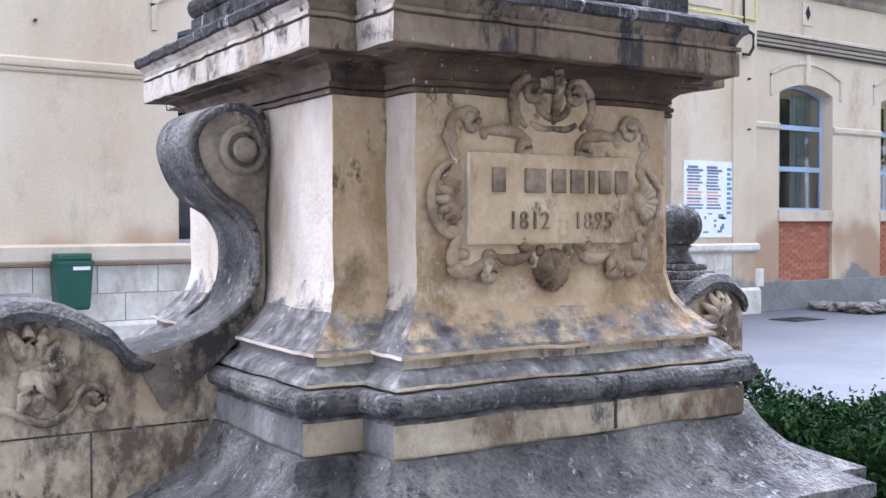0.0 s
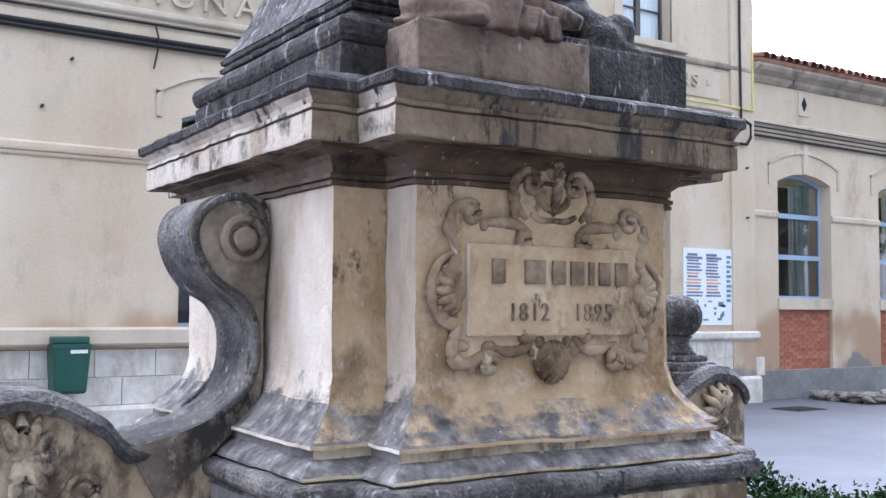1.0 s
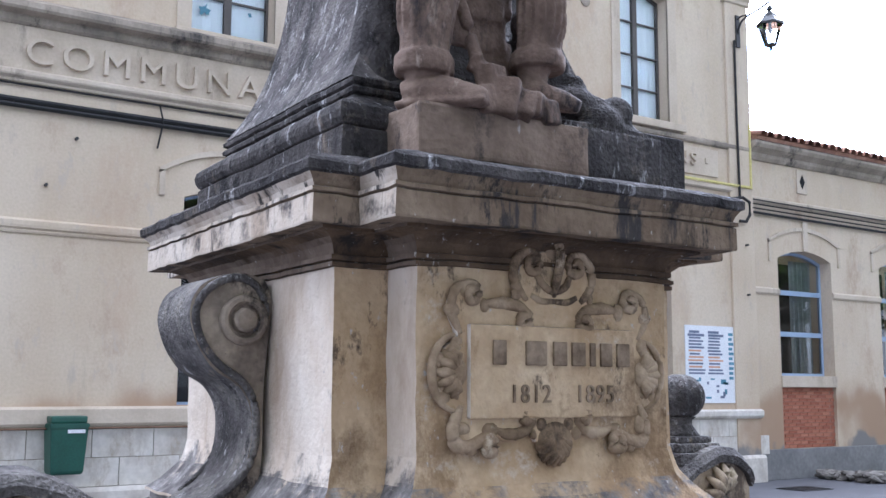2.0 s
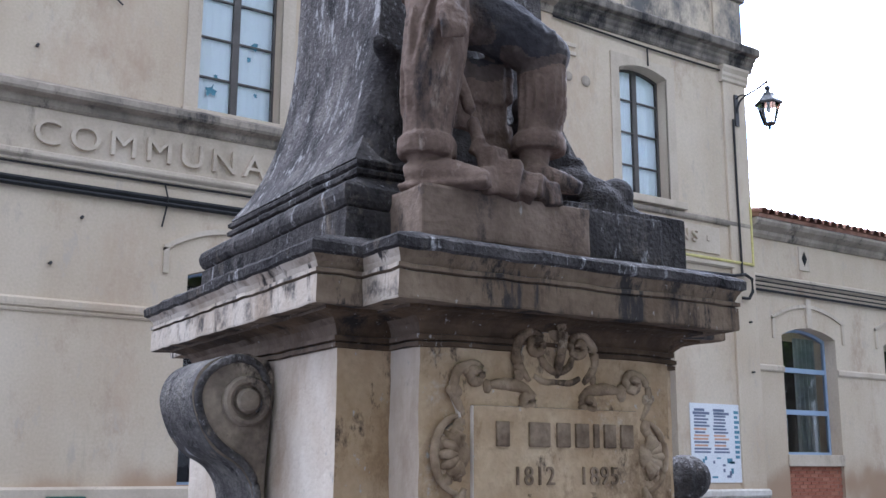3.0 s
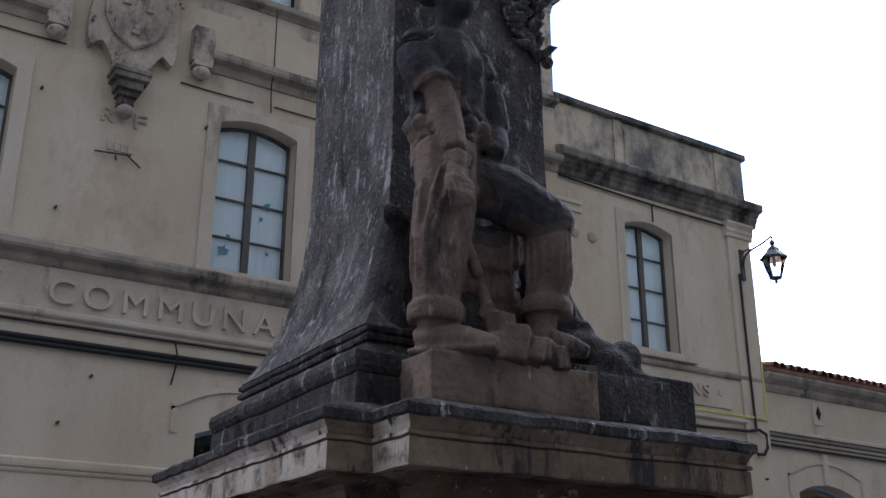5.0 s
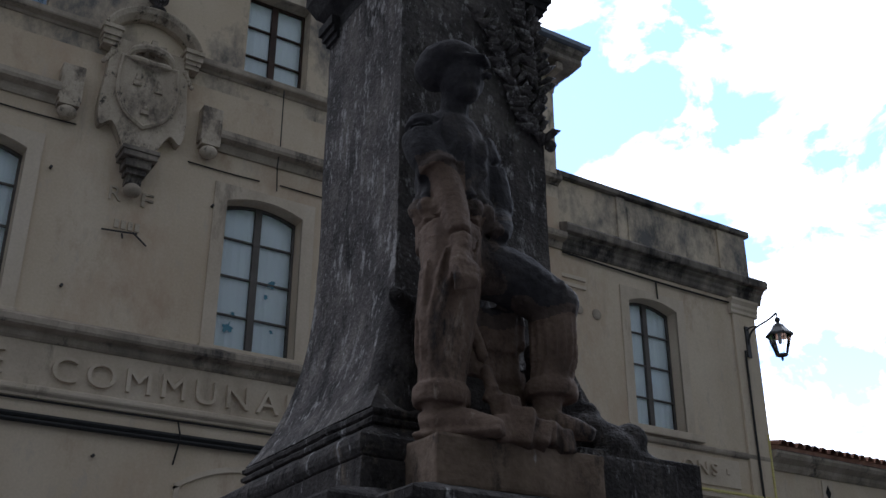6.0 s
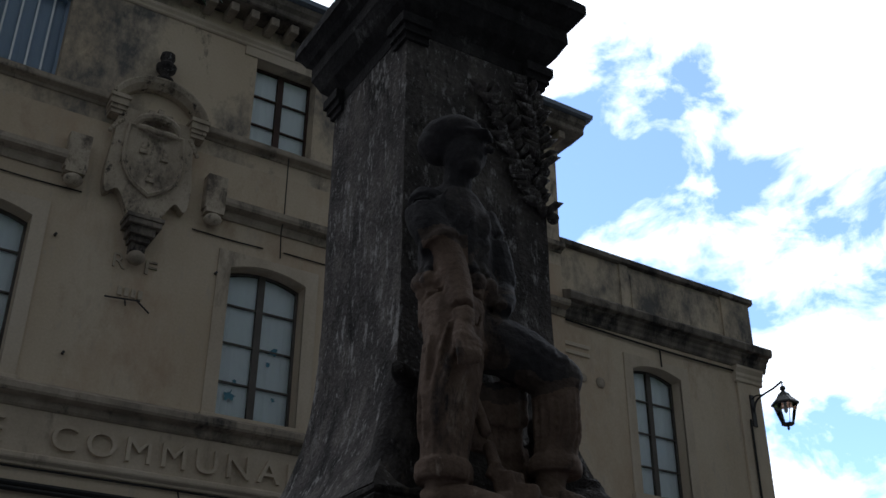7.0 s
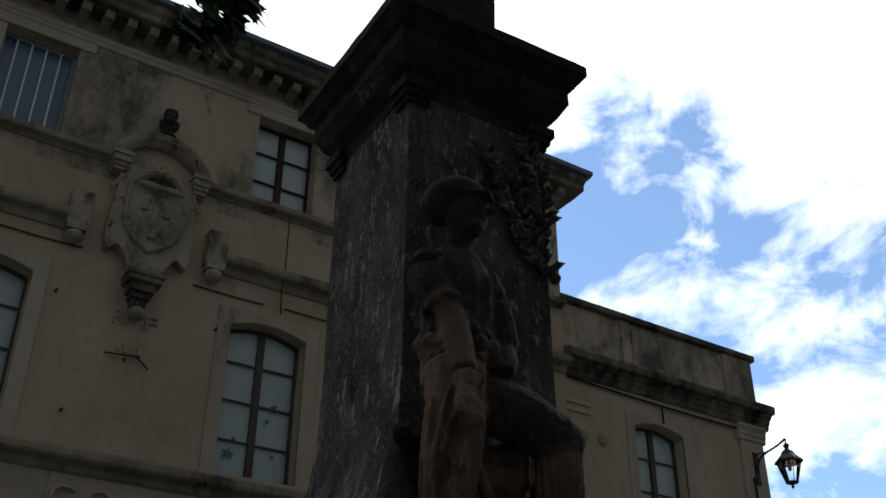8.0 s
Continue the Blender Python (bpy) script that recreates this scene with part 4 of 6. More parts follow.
for s in (-1, 1):
    b = bmesh.new()
    x = s * 0.97
    box(b, x - 0.15, x + 0.15, -0.18, 0.01, 9.05, 9.60, bevel=0.015)
    box(b, x - 0.13, x + 0.13, -0.20, 0.01, 8.98, 9.05)
    part("console", b, M_ARMS, arms)
    b = bmesh.new()
    ball(b, (x, -0.12, 8.90), 0.13, 14, (1, 0.9, 0.7))
    part("knob", b, M_ARMS, arms, smooth=True)
# monogram letters and date bars below the corbel
for ch, x in (("R", -0.26), ("F", 0.17)):
    b = letters(ch, 0.16, 0.20, 0.025)
    b.transform(Matrix.Translation((x, 0, 7.88)))
    part("lettering", b, M_ARMS, arms)
b = bmesh.new()
for k in range(4):
    box(b, -0.14 + 0.09 * k, -0.08 + 0.09 * k, -0.02, 0.01, 7.50, 7.62)
part("date_bar", b, M_ARMS, arms)
b = bmesh.new()
tube(b, [(-0.30, -0.05, 7.42), (0.16, -0.05, 7.46)], 0.012, 6)
tube(b, [(0.10, -0.05, 7.47), (0.30, -0.05, 7.32)], 0.012, 6)
tube(b, [(-0.02, 0.0, 7.44), (-0.02, -0.05, 7.36)], 0.012, 6)
tagged(part("iron_holder", b, M_IRON, arms), "thin rusty iron rod fixed to the wall")

# ---------------------------------------------------------------- the monument
MX, MY, PSI = 1.935, 3.23, radians(-1.5)
MW = Matrix.Translation((MX * math.cos(PSI) - MY * math.sin(PSI), MX * math.sin(PSI) + MY * math.cos(PSI), 0)) @ Matrix.Rotation(PSI, 4, "Z")
monument = thing("monument", MW, "weathered limestone monument with scrolls, cartouche and square column", "monument")
HX, HY, HP, PY = 0.635, 0.605, 0.4625, 0.77


def ring(o, z, op=None):
    """Plan of the pedestal, pushed out by o: a square with a projecting panel before and behind."""
    p = o if op is None else op
    a, b, w, f = HX + o, HY + o, HP + p, PY + p
    return [(-a, -b, z), (-w, -b, z), (-w, -f, z), (w, -f, z), (w, -b, z), (a, -b, z), (a, b, z), (w, b, z), (w, f, z), (-w, f, z), (-w, b, z), (-a, b, z)]


def pedestal_course(name, rows, mat, label="", rough_=0.003):
    """Rows (out, z) or (out, z, panel out) from bottom to top."""
    b = bmesh.new()
    rings = []
    for r in rows:
        base = ring(r[0], r[1], r[2] if len(r) > 2 else None)
        fine = []
        for i, p in enumerate(base):
            q = base[(i + 1) % len(base)]
            n = max(1, int((Vector(q) - Vector(p)).length / 0.05))
            # the same count on every ring
            n = [8, 10, 30, 10, 8, 50, 8, 10, 30, 10, 8, 50][i]
            for k in range(n):
                fine.append(Vector(p).lerp(Vector(q), k / n))
        rings.append(fine)
    loft(b, rings)
    if rough_:
        roughen(b, rough_, 0.07)
        roughen(b, rough_ * 1.2, 0.3)
    return part(name, b, mat, monument, label)


def square_course(name, rows, mat, label="", cx=0.0, rough_=0.004, n=16):
    b = bmesh.new()
    rings = []
    for h, z in rows:
        c = [(-h, -h), (h, -h), (h, h), (-h, h)]
        rr = []
        for i in range(4):
            p, q = Vector(c[i]), Vector(c[(i + 1) % 4])
            for k in range(n):
                v = p.lerp(q, k / n)
                rr.append((v.x + cx, v.y, z))
        rings.append(rr)
    loft(b, rings)
    roughen(b, rough_, 0.06)
    roughen(b, rough_, 0.3)
    return part(name, b, mat, monument, label)


pedestal_course("step", [(0.95, 0.0), (0.95, 0.17)], M_GREY, "worn grey stone step")
pedestal_course("step", [(0.70, 0.17), (0.70, 0.34)], M_GREY, "worn grey stone step")
pedestal_course("lower_base", [(0.40, 0.34), (0.40, 0.74)], M_GREY)
pedestal_course("skirt", [(0.44, 0.74), (0.46, 0.755), (0.46, 0.80), (0.40, 0.825), (0.34, 0.845), (0.29, 0.872), (0.25, 0.91), (0.222, 0.95), (0.203, 0.985), (0.195, 1.004)], M_GREY, "flared skirt of lichened grey stone", 0.009)
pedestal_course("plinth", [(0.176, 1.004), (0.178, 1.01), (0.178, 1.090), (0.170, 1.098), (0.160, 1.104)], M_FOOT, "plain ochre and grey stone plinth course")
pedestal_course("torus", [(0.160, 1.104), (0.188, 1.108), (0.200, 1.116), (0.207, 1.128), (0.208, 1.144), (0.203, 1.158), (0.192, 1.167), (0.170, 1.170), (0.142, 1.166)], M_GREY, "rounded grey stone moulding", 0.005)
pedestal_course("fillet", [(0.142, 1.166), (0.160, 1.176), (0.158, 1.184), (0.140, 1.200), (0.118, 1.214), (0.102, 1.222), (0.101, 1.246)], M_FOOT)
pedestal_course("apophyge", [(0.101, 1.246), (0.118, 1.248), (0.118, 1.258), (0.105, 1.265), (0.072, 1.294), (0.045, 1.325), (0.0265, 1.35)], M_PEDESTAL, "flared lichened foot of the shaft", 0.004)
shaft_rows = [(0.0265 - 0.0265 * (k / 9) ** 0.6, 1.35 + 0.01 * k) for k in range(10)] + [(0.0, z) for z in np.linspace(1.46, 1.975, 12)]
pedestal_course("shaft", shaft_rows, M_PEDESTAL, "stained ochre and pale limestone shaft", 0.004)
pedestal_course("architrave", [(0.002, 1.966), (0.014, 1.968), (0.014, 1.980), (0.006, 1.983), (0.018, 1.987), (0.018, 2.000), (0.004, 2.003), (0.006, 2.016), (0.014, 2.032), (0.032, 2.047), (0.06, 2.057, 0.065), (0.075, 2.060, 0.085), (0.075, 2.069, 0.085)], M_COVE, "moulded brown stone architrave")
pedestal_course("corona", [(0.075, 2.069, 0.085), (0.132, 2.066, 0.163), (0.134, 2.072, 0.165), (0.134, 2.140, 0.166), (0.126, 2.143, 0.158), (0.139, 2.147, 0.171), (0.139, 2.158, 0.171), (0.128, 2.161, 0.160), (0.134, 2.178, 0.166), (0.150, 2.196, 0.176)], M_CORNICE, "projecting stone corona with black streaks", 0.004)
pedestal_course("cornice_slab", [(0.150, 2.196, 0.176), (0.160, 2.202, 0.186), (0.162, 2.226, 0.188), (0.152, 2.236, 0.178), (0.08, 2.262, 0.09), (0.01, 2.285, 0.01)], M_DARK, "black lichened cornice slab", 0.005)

for x, ya, z0, z1 in ((0.10, PY + 0.178, 1.01, 1.098), (0.10, PY + 0.209, 1.10, 1.165), (0.36, PY + 0.20, 0.93, 1.0), (-0.20, PY + 0.20, 0.93, 1.0)):
    part("joint", boxes((x - 0.003, x + 0.003, -ya - 0.006, -ya + 0.03, z0, z1)), M_DARK, monument)
CC = -0.032
CP = -0.015
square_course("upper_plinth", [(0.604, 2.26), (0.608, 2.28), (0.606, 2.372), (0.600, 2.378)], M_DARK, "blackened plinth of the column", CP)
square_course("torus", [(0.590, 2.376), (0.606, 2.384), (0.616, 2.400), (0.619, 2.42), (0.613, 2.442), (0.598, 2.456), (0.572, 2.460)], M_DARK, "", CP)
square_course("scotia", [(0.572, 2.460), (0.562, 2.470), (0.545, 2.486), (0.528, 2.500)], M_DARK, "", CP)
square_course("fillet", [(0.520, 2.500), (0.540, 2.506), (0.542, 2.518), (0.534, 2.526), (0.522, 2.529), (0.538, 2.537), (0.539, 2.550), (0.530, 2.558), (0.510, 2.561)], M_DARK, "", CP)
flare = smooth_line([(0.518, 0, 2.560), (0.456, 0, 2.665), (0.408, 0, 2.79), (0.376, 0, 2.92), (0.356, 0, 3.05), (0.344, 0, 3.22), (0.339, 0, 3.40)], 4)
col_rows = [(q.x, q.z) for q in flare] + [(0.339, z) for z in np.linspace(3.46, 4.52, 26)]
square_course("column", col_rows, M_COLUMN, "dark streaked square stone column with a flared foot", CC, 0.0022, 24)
for i, (sx, sy, rz) in enumerate(((-1, -1, 0), (-1, 1, 0), (1, -1, 0), (1, 1, 0))):
    b = bmesh.new()
    # short moulded architrave returns at the corners
    for (o_, za, zb) in ((0.012, 4.47, 4.50), (0.026, 4.50, 4.535), (0.040, 4.535, 4.58)):
        box(b, CC + sx * 0.342 - 0.10 * (sx > 0) - o_ * (sx < 0), CC + sx * 0.342 + 0.10 * (sx < 0) + o_ * (sx > 0), sy * 0.342 - (0.10 if sy > 0 else o_), sy * 0.342 + (0.10 if sy < 0 else o_), za, zb)
    part("corner_moulding", b, M_CAP, monument)
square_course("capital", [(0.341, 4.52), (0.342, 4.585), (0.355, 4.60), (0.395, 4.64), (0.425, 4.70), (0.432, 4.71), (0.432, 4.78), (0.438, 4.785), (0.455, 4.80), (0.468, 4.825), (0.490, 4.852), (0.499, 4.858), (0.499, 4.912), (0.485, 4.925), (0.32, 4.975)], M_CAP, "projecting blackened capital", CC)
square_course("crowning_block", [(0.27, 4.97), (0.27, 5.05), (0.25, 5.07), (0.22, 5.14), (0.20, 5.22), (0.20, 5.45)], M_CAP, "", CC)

# inscribed tablet with its carved frame, on the front panel
YF = -PY
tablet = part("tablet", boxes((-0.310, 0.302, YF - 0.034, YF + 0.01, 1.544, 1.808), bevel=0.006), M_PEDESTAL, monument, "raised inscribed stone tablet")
bar_rows = [(-0.235, 0.045), (-0.12, 0.075), (-0.02, 0.05), (0.05, 0.05), (0.12, 0.02), (0.16, 0.045), (0.225, 0.05)]
for x, w_ in bar_rows:
    part("letter_bar", boxes((x, x + w_, YF - 0.042, YF - 0.032, 1.695, 1.765), bevel=0.003), M_LETTER, tablet)
for text, x in (("1812", -0.165), ("1895", 0.075)):
    for b in islands(letters(text, 0.135, 0.052, 0.008, 1.15)):
        b.transform(Matrix.Translation((x, YF - 0.032, 1.588)))
        part("digit", b, M_LETTER, tablet)


def scroll_strip(points, r0, r1, curl=0, side=1, turns=1.2, cr=0.035):
    """A carved band: a tapering half-round strip that ends in a curl."""
    b = bmesh.new()
    line = smooth_line([(x, YF - 0.014, z) for x, z in points], 6)
    if curl:
        e, d = line[-1], (line[-1] - line[-2]).normalized()
        nrm = Vector((-d.z, 0, d.x)) * side
        c = e + nrm * cr
        a0 = math.atan2(e.z - c.z, e.x - c.x)
        for k in range(1, 19):
            a = a0 + side * turns * 2 * math.pi * k / 18
            rr = cr * (1 - 0.72 * k / 18)
            line.append(Vector((c.x + rr * math.cos(a), YF - 0.014 - 0.016 * k / 18, c.z + rr * math.sin(a))))
    n = len(line)
    tube(b, line, [(r0 + (r1 - r0) * i / (n - 1)) * (0.40 + 0.40 * min(1, i / 6)) for i in range(n)], 10, 1.25)
    roughen(b, 0.003, 0.025)
    return b


b = bmesh.new()
quarter = [(0.0, 1.455), (0.07, 1.475), (0.10, 1.52), (0.17, 1.478), (0.24, 1.505), (0.28, 1.458), (0.352, 1.462), (0.338, 1.54), (0.40, 1.60), (0.418, 1.68), (0.385, 1.74), (0.345, 1.775), (0.372, 1.85), (0.345, 1.905), (0.275, 1.90), (0.25, 1.855), (0.19, 1.88), (0.15, 1.875), (0.125, 1.985), (0.06, 2.03), (0.0, 2.035)]
edge = smooth_line([(x, 0, z) for x, z in quarter], 3)
edge = edge + [Vector((-q.x, 0, q.z)) for q in edge[-2:0:-1]]
loft(b, [[(q.x * k, y_, 1.72 + (q.z - 1.72) * k) for q in edge] for y_, k in ((YF + 0.01, 1.0), (YF - 0.012, 1.0), (YF - 0.017, 0.985))])
part("strapwork", b, M_PEDESTAL, monument, "carved stone strapwork behind the tablet")
rnd = random.Random(17)
for k in range(0, len(edge), 4):
    q = edge[k]
    b = bmesh.new()
    r_ = rnd.uniform(0.014, 0.024)
    ball(b, (q.x * 0.97, YF - 0.014, 1.72 + (q.z - 1.72) * 0.97), r_, 10, (rnd.uniform(0.8, 1.5), 0.55, rnd.uniform(0.8, 1.3)))
    roughen(b, 0.004, 0.02)
    part("carved_lobe", b, M_CARVED, monument, smooth=True)
for s in (-1, 1):
    b = bmesh.new()
    tube(b, [(s * (0.345 + 0.080 * math.cos(a)), YF - 0.014, 1.672 + 0.105 * math.sin(a)) for a in np.linspace(-1.5, 1.5, 17)], [0.006 + 0.008 * math.sin(math.pi * k / 16) for k in range(17)], 8)
    part("shell_rim", b, M_CARVED, monument, smooth=True)
for s in (-1, 1):
    part("scrollwork", scroll_strip([(s * 0.33, 1.78), (s * 0.362, 1.84), (s * 0.35, 1.90), (s * 0.31, 1.922)], 0.016, 0.014, 1, s, 1.25, 0.031), M_CARVED, monument, smooth=True)
    part("scrollwork", scroll_strip([(s * 0.245, 1.868), (s * 0.19, 1.872), (s * 0.13, 1.865), (s * 0.10, 1.845)], 0.020, 0.016, 1, s, 1.1, 0.026), M_CARVED, monument, smooth=True)
    part("scrollwork", scroll_strip([(s * 0.10, 1.885), (s * 0.14, 1.93), (s * 0.145, 1.985), (s * 0.11, 2.025), (s * 0.08, 2.026)], 0.018, 0.013, 1, s, 1.2, 0.034), M_CARVED, monument, smooth=True)
    part("scrollwork", scroll_strip([(s * 0.33, 1.58), (s * 0.355, 1.52), (s * 0.345, 1.475), (s * 0.30, 1.47), (s * 0.25, 1.49)], 0.022, 0.018, 1, s, 1.1, 0.026), M_CARVED, monument, smooth=True)
    part("scrollwork", scroll_strip([(s * 0.22, 1.515), (s * 0.17, 1.50), (s * 0.12, 1.505), (s * 0.09, 1.53)], 0.018, 0.017, 1, -s, 1.1, 0.024), M_CARVED, monument, smooth=True)
    part("scrollwork", scroll_strip([(s * 0.34, 1.60), (s * 0.375, 1.64), (s * 0.38, 1.70), (s * 0.345, 1.75)], 0.016, 0.018), M_CARVED, monument, smooth=True)
    # side shell of fanned ribs
    b = bmesh.new()
    ball(b, (s * 0.345, YF - 0.012, 1.672), 0.04, 12, (0.9, 0.5, 1.1))
    shell = part("shell", b, M_CARVED, monument, "small carved shell", True)
    for k in range(7):
        a = radians(-66 + 22 * k)
        x0_, z0_ = s * 0.335, 1.672
        L_ = 0.090 - 0.02 * abs(k - 3) / 3
        b = bmesh.new()
        tube(b, [(x0_, YF - 0.008, z0_), (x0_ + s * L_ * 0.6 * math.cos(a), YF - 0.034, z0_ + L_ * 0.75 * math.sin(a)), (x0_ + s * L_ * math.cos(a), YF - 0.006, z0_ + L_ * 1.15 * math.sin(a))], [0.008, 0.016, 0.008], 8)
        part("shell_rib", b, M_CARVED, shell, smooth=True)
b = bmesh.new()
tube(b, smooth_line([(0.0, YF - 0.01, 1.90), (0.0, YF - 0.04, 1.97), (0.0, YF - 0.05, 2.03), (0.0, YF - 0.03, 2.07)], 4), [0.010] + [0.014] * 10 + [0.016, 0.010], 8)
for s in (-1, 1):
    tube(b, smooth_line([(0, YF - 0.01, 1.91), (s * 0.04, YF - 0.02, 1.93), (s * 0.06, YF - 0.012, 1.96)], 4), 0.012, 8)
    tube(b, smooth_line([(0, YF - 0.01, 1.885), (s * 0.05, YF - 0.015, 1.885), (s * 0.085, YF - 0.01, 1.90)], 4), 0.011, 8)
part("crest_leaf", b, M_CARVED, monument, "carved leaf crest", True)
b = bmesh.new()
ball(b, (0.0, YF - 0.010, 1.475), 0.066, 16, (1.05, 0.30, 0.95))
rosette = part("rosette", b, M_CARVED, monument, "carved shell rosette", True)
for k in range(9):
    a = radians(200 + 17.5 * k)
    b = bmesh.new()
    tube(b, [(0.0, YF - 0.022, 1.495), (0.045 * math.cos(a), YF - 0.03, 1.485 + 0.05 * math.sin(a)), (0.066 * math.cos(a), YF - 0.006, 1.48 + 0.075 * math.sin(a))], [0.006, 0.012, 0.008], 6)
    part("petal", b, M_CARVED, rosette, smooth=True)
for s in (-1, 1):
    b = bmesh.new()
    ball(b, (s * 0.05, YF - 0.01, 1.525), 0.024, 8, (1, 0.6, 1))
    part("bud", b, M_CARVED, rosette, smooth=True)


# side scrolls and the low carved walls that run out from both sides
def scroll_outline():
    outer = smooth_line([(-0.66, 0, 1.965), (-0.755, 0, 1.982), (-0.86, 0, 1.94), (-0.898, 0, 1.86), (-0.875, 0, 1.765), (-0.82, 0, 1.685), (-0.735, 0, 1.63), (-0.693, 0, 1.55), (-0.694, 0, 1.44), (-0.737, 0, 1.346), (-0.83, 0, 1.28), (-0.96, 0, 1.235), (-1.07, 0, 1.215)], 6)
    inner = smooth_line([(-0.98, 0, 1.05), (-0.86, 0, 1.14), (-0.76, 0, 1.23), (-0.68, 0, 1.32), (-0.655, 0, 1.40), (-0.655, 0, 1.60), (-0.645, 0, 1.75), (-0.632, 0, 1.86), (-0.64, 0, 1.93)], 5)
    return outer + inner


def side_wing(s):
    """s = -1 or 1: scroll, eye, wall and carving on that side."""
    b = bmesh.new()
    loft(b, [[(-s * p.x, y_, p.z) for p in scroll_outline()] for y_ in (-0.16, -0.155, 0.155, 0.16)])
    sc = part("scroll", b, M_SCROLL, monument, "large carved stone scroll")
    sc.data.materials.append(M_GREY)
    for f_ in sc.data.polygons:
        if abs(f_.normal.y) < 0.5:
            f_.material_index = 1
    # raised rim following the outer edge, and the round eye
    b = bmesh.new()
    rim = smooth_line([(-0.69, 0, 1.80), (-0.655, 0, 1.87), (-0.69, 0, 1.945), (-0.765, 0, 1.965), (-0.845, 0, 1.925), (-0.88, 0, 1.855), (-0.86, 0, 1.77), (-0.805, 0, 1.70), (-0.72, 0, 1.64), (-0.68, 0, 1.56), (-0.68, 0, 1.44), (-0.72, 0, 1.36), (-0.80, 0, 1.29)], 5)
    for y_ in (-0.163, 0.163):
        tube(b, [(-s * p.x, y_, p.z) for p in rim], 0.013, 8)
    part("rim", b, M_GREY, sc, smooth=True)
    for sy in (-1, 1):
        prof = ((0.004, 0.0), (0.078, 0.0), (0.078, 0.022), (0.070, 0.030), (0.058, 0.030), (0.052, 0.020), (0.050, 0.008), (0.040, 0.008), (0.038, 0.030), (0.030, 0.040), (0.004, 0.044))
        b = bmesh.new()
        loft(b, [[(s * 0.728 + r * math.cos(2 * math.pi * k / 28), sy * (0.158 + h), 1.834 + r * math.sin(2 * math.pi * k / 28)) for k in range(28)] for r, h in prof])
        part("eye", b, M_SCROLL, sc)
    # low wall
    b = bmesh.new()
    top = smooth_line([(-0.60, 0, 1.10), (-0.86, 0, 1.17), (-0.98, 0, 1.19), (-1.07, 0, 1.20), (-1.127, 0, 1.265), (-1.19, 0, 1.305), (-1.27, 0, 1.34), (-1.345, 0, 1.362), (-1.43, 0, 1.355), (-1.49, 0, 1.32), (-1.53, 0, 1.26)], 5)
    face = top + [Vector((-1.53, 0, 0.30)), Vector((-0.60, 0, 0.30))]
    loft(b, [[(-s * p.x, y_, p.z) for p in face] for y_ in (-0.15, 0.15)])
    wl_ = part("low_wall", b, M_PATCHY, monument, "low carved side wall of stained limestone")
    b = bmesh.new()
    loft(b, [[(-s * p.x, y_ * (0.8 + 0.2 * min(1, i_ / 8)), p.z + dz * min(1, 0.1 + i_ / 8)) for y_, dz in ((-0.175, -0.03), (-0.185, 0.0), (-0.16, 0.03), (0, 0.042), (0.16, 0.03), (0.185, 0.0), (0.175, -0.03))] for i_, p in enumerate(top[8:])])
    roughen(b, 0.006, 0.06)
    part("coping", b, M_GREY, wl_, "dark lichened coping")
    # carved mask of foliage and a small curl
    b = bmesh.new()
    rnd = random.Random(5)
    for k in range(9):
        a = radians(60 + 28 * k)
        tube(b, smooth_line([(s * 1.36, -0.15, 1.20), (s * (1.36 + 0.06 * math.cos(a)), -0.19, 1.20 + 0.07 * math.sin(a)), (s * (1.36 + 0.105 * math.cos(a)), -0.155, 1.20 + 0.13 * math.sin(a))], 3), [0.02, 0.022, 0.024, 0.022, 0.02, 0.014, 0.008], 6)
    part("carved_leaf", b, M_PATCHY, wl_, "pale carved foliage", True)
    b = bmesh.new()
    pts = [(s * (1.185 + (0.05 - 0.0022 * k) * math.cos(k * 0.5)), -0.155 - 0.0008 * k, 1.10 + (0.05 - 0.0022 * k) * math.sin(k * 0.5)) for k in range(20)]
    tube(b, pts, 0.012, 6)
    tube(b, smooth_line([(s * 1.235, -0.155, 1.10), (s * 1.27, -0.16, 1.06), (s * 1.33, -0.16, 1.045), (s * 1.42, -0.155, 1.09), (s * 1.50, -0.155, 1.08)], 4), 0.014, 6)
    part("carved_curl", b, M_PATCHY, wl_, smooth=True)
    # joint between the courses of the wall
    b = bmesh.new()
    box(b, min(-s * -0.84, -s * -1.53), max(-s * -0.84, -s * -1.53), -0.1525, -0.14, 1.003, 1.008)
    box(b, s * 1.19 - 0.003, s * 1.19 + 0.003, -0.1525, -0.14, 0.60, 1.003)
    part("joint", b, M_DARK, wl_)


side_wing(-1)
side_wing(1)

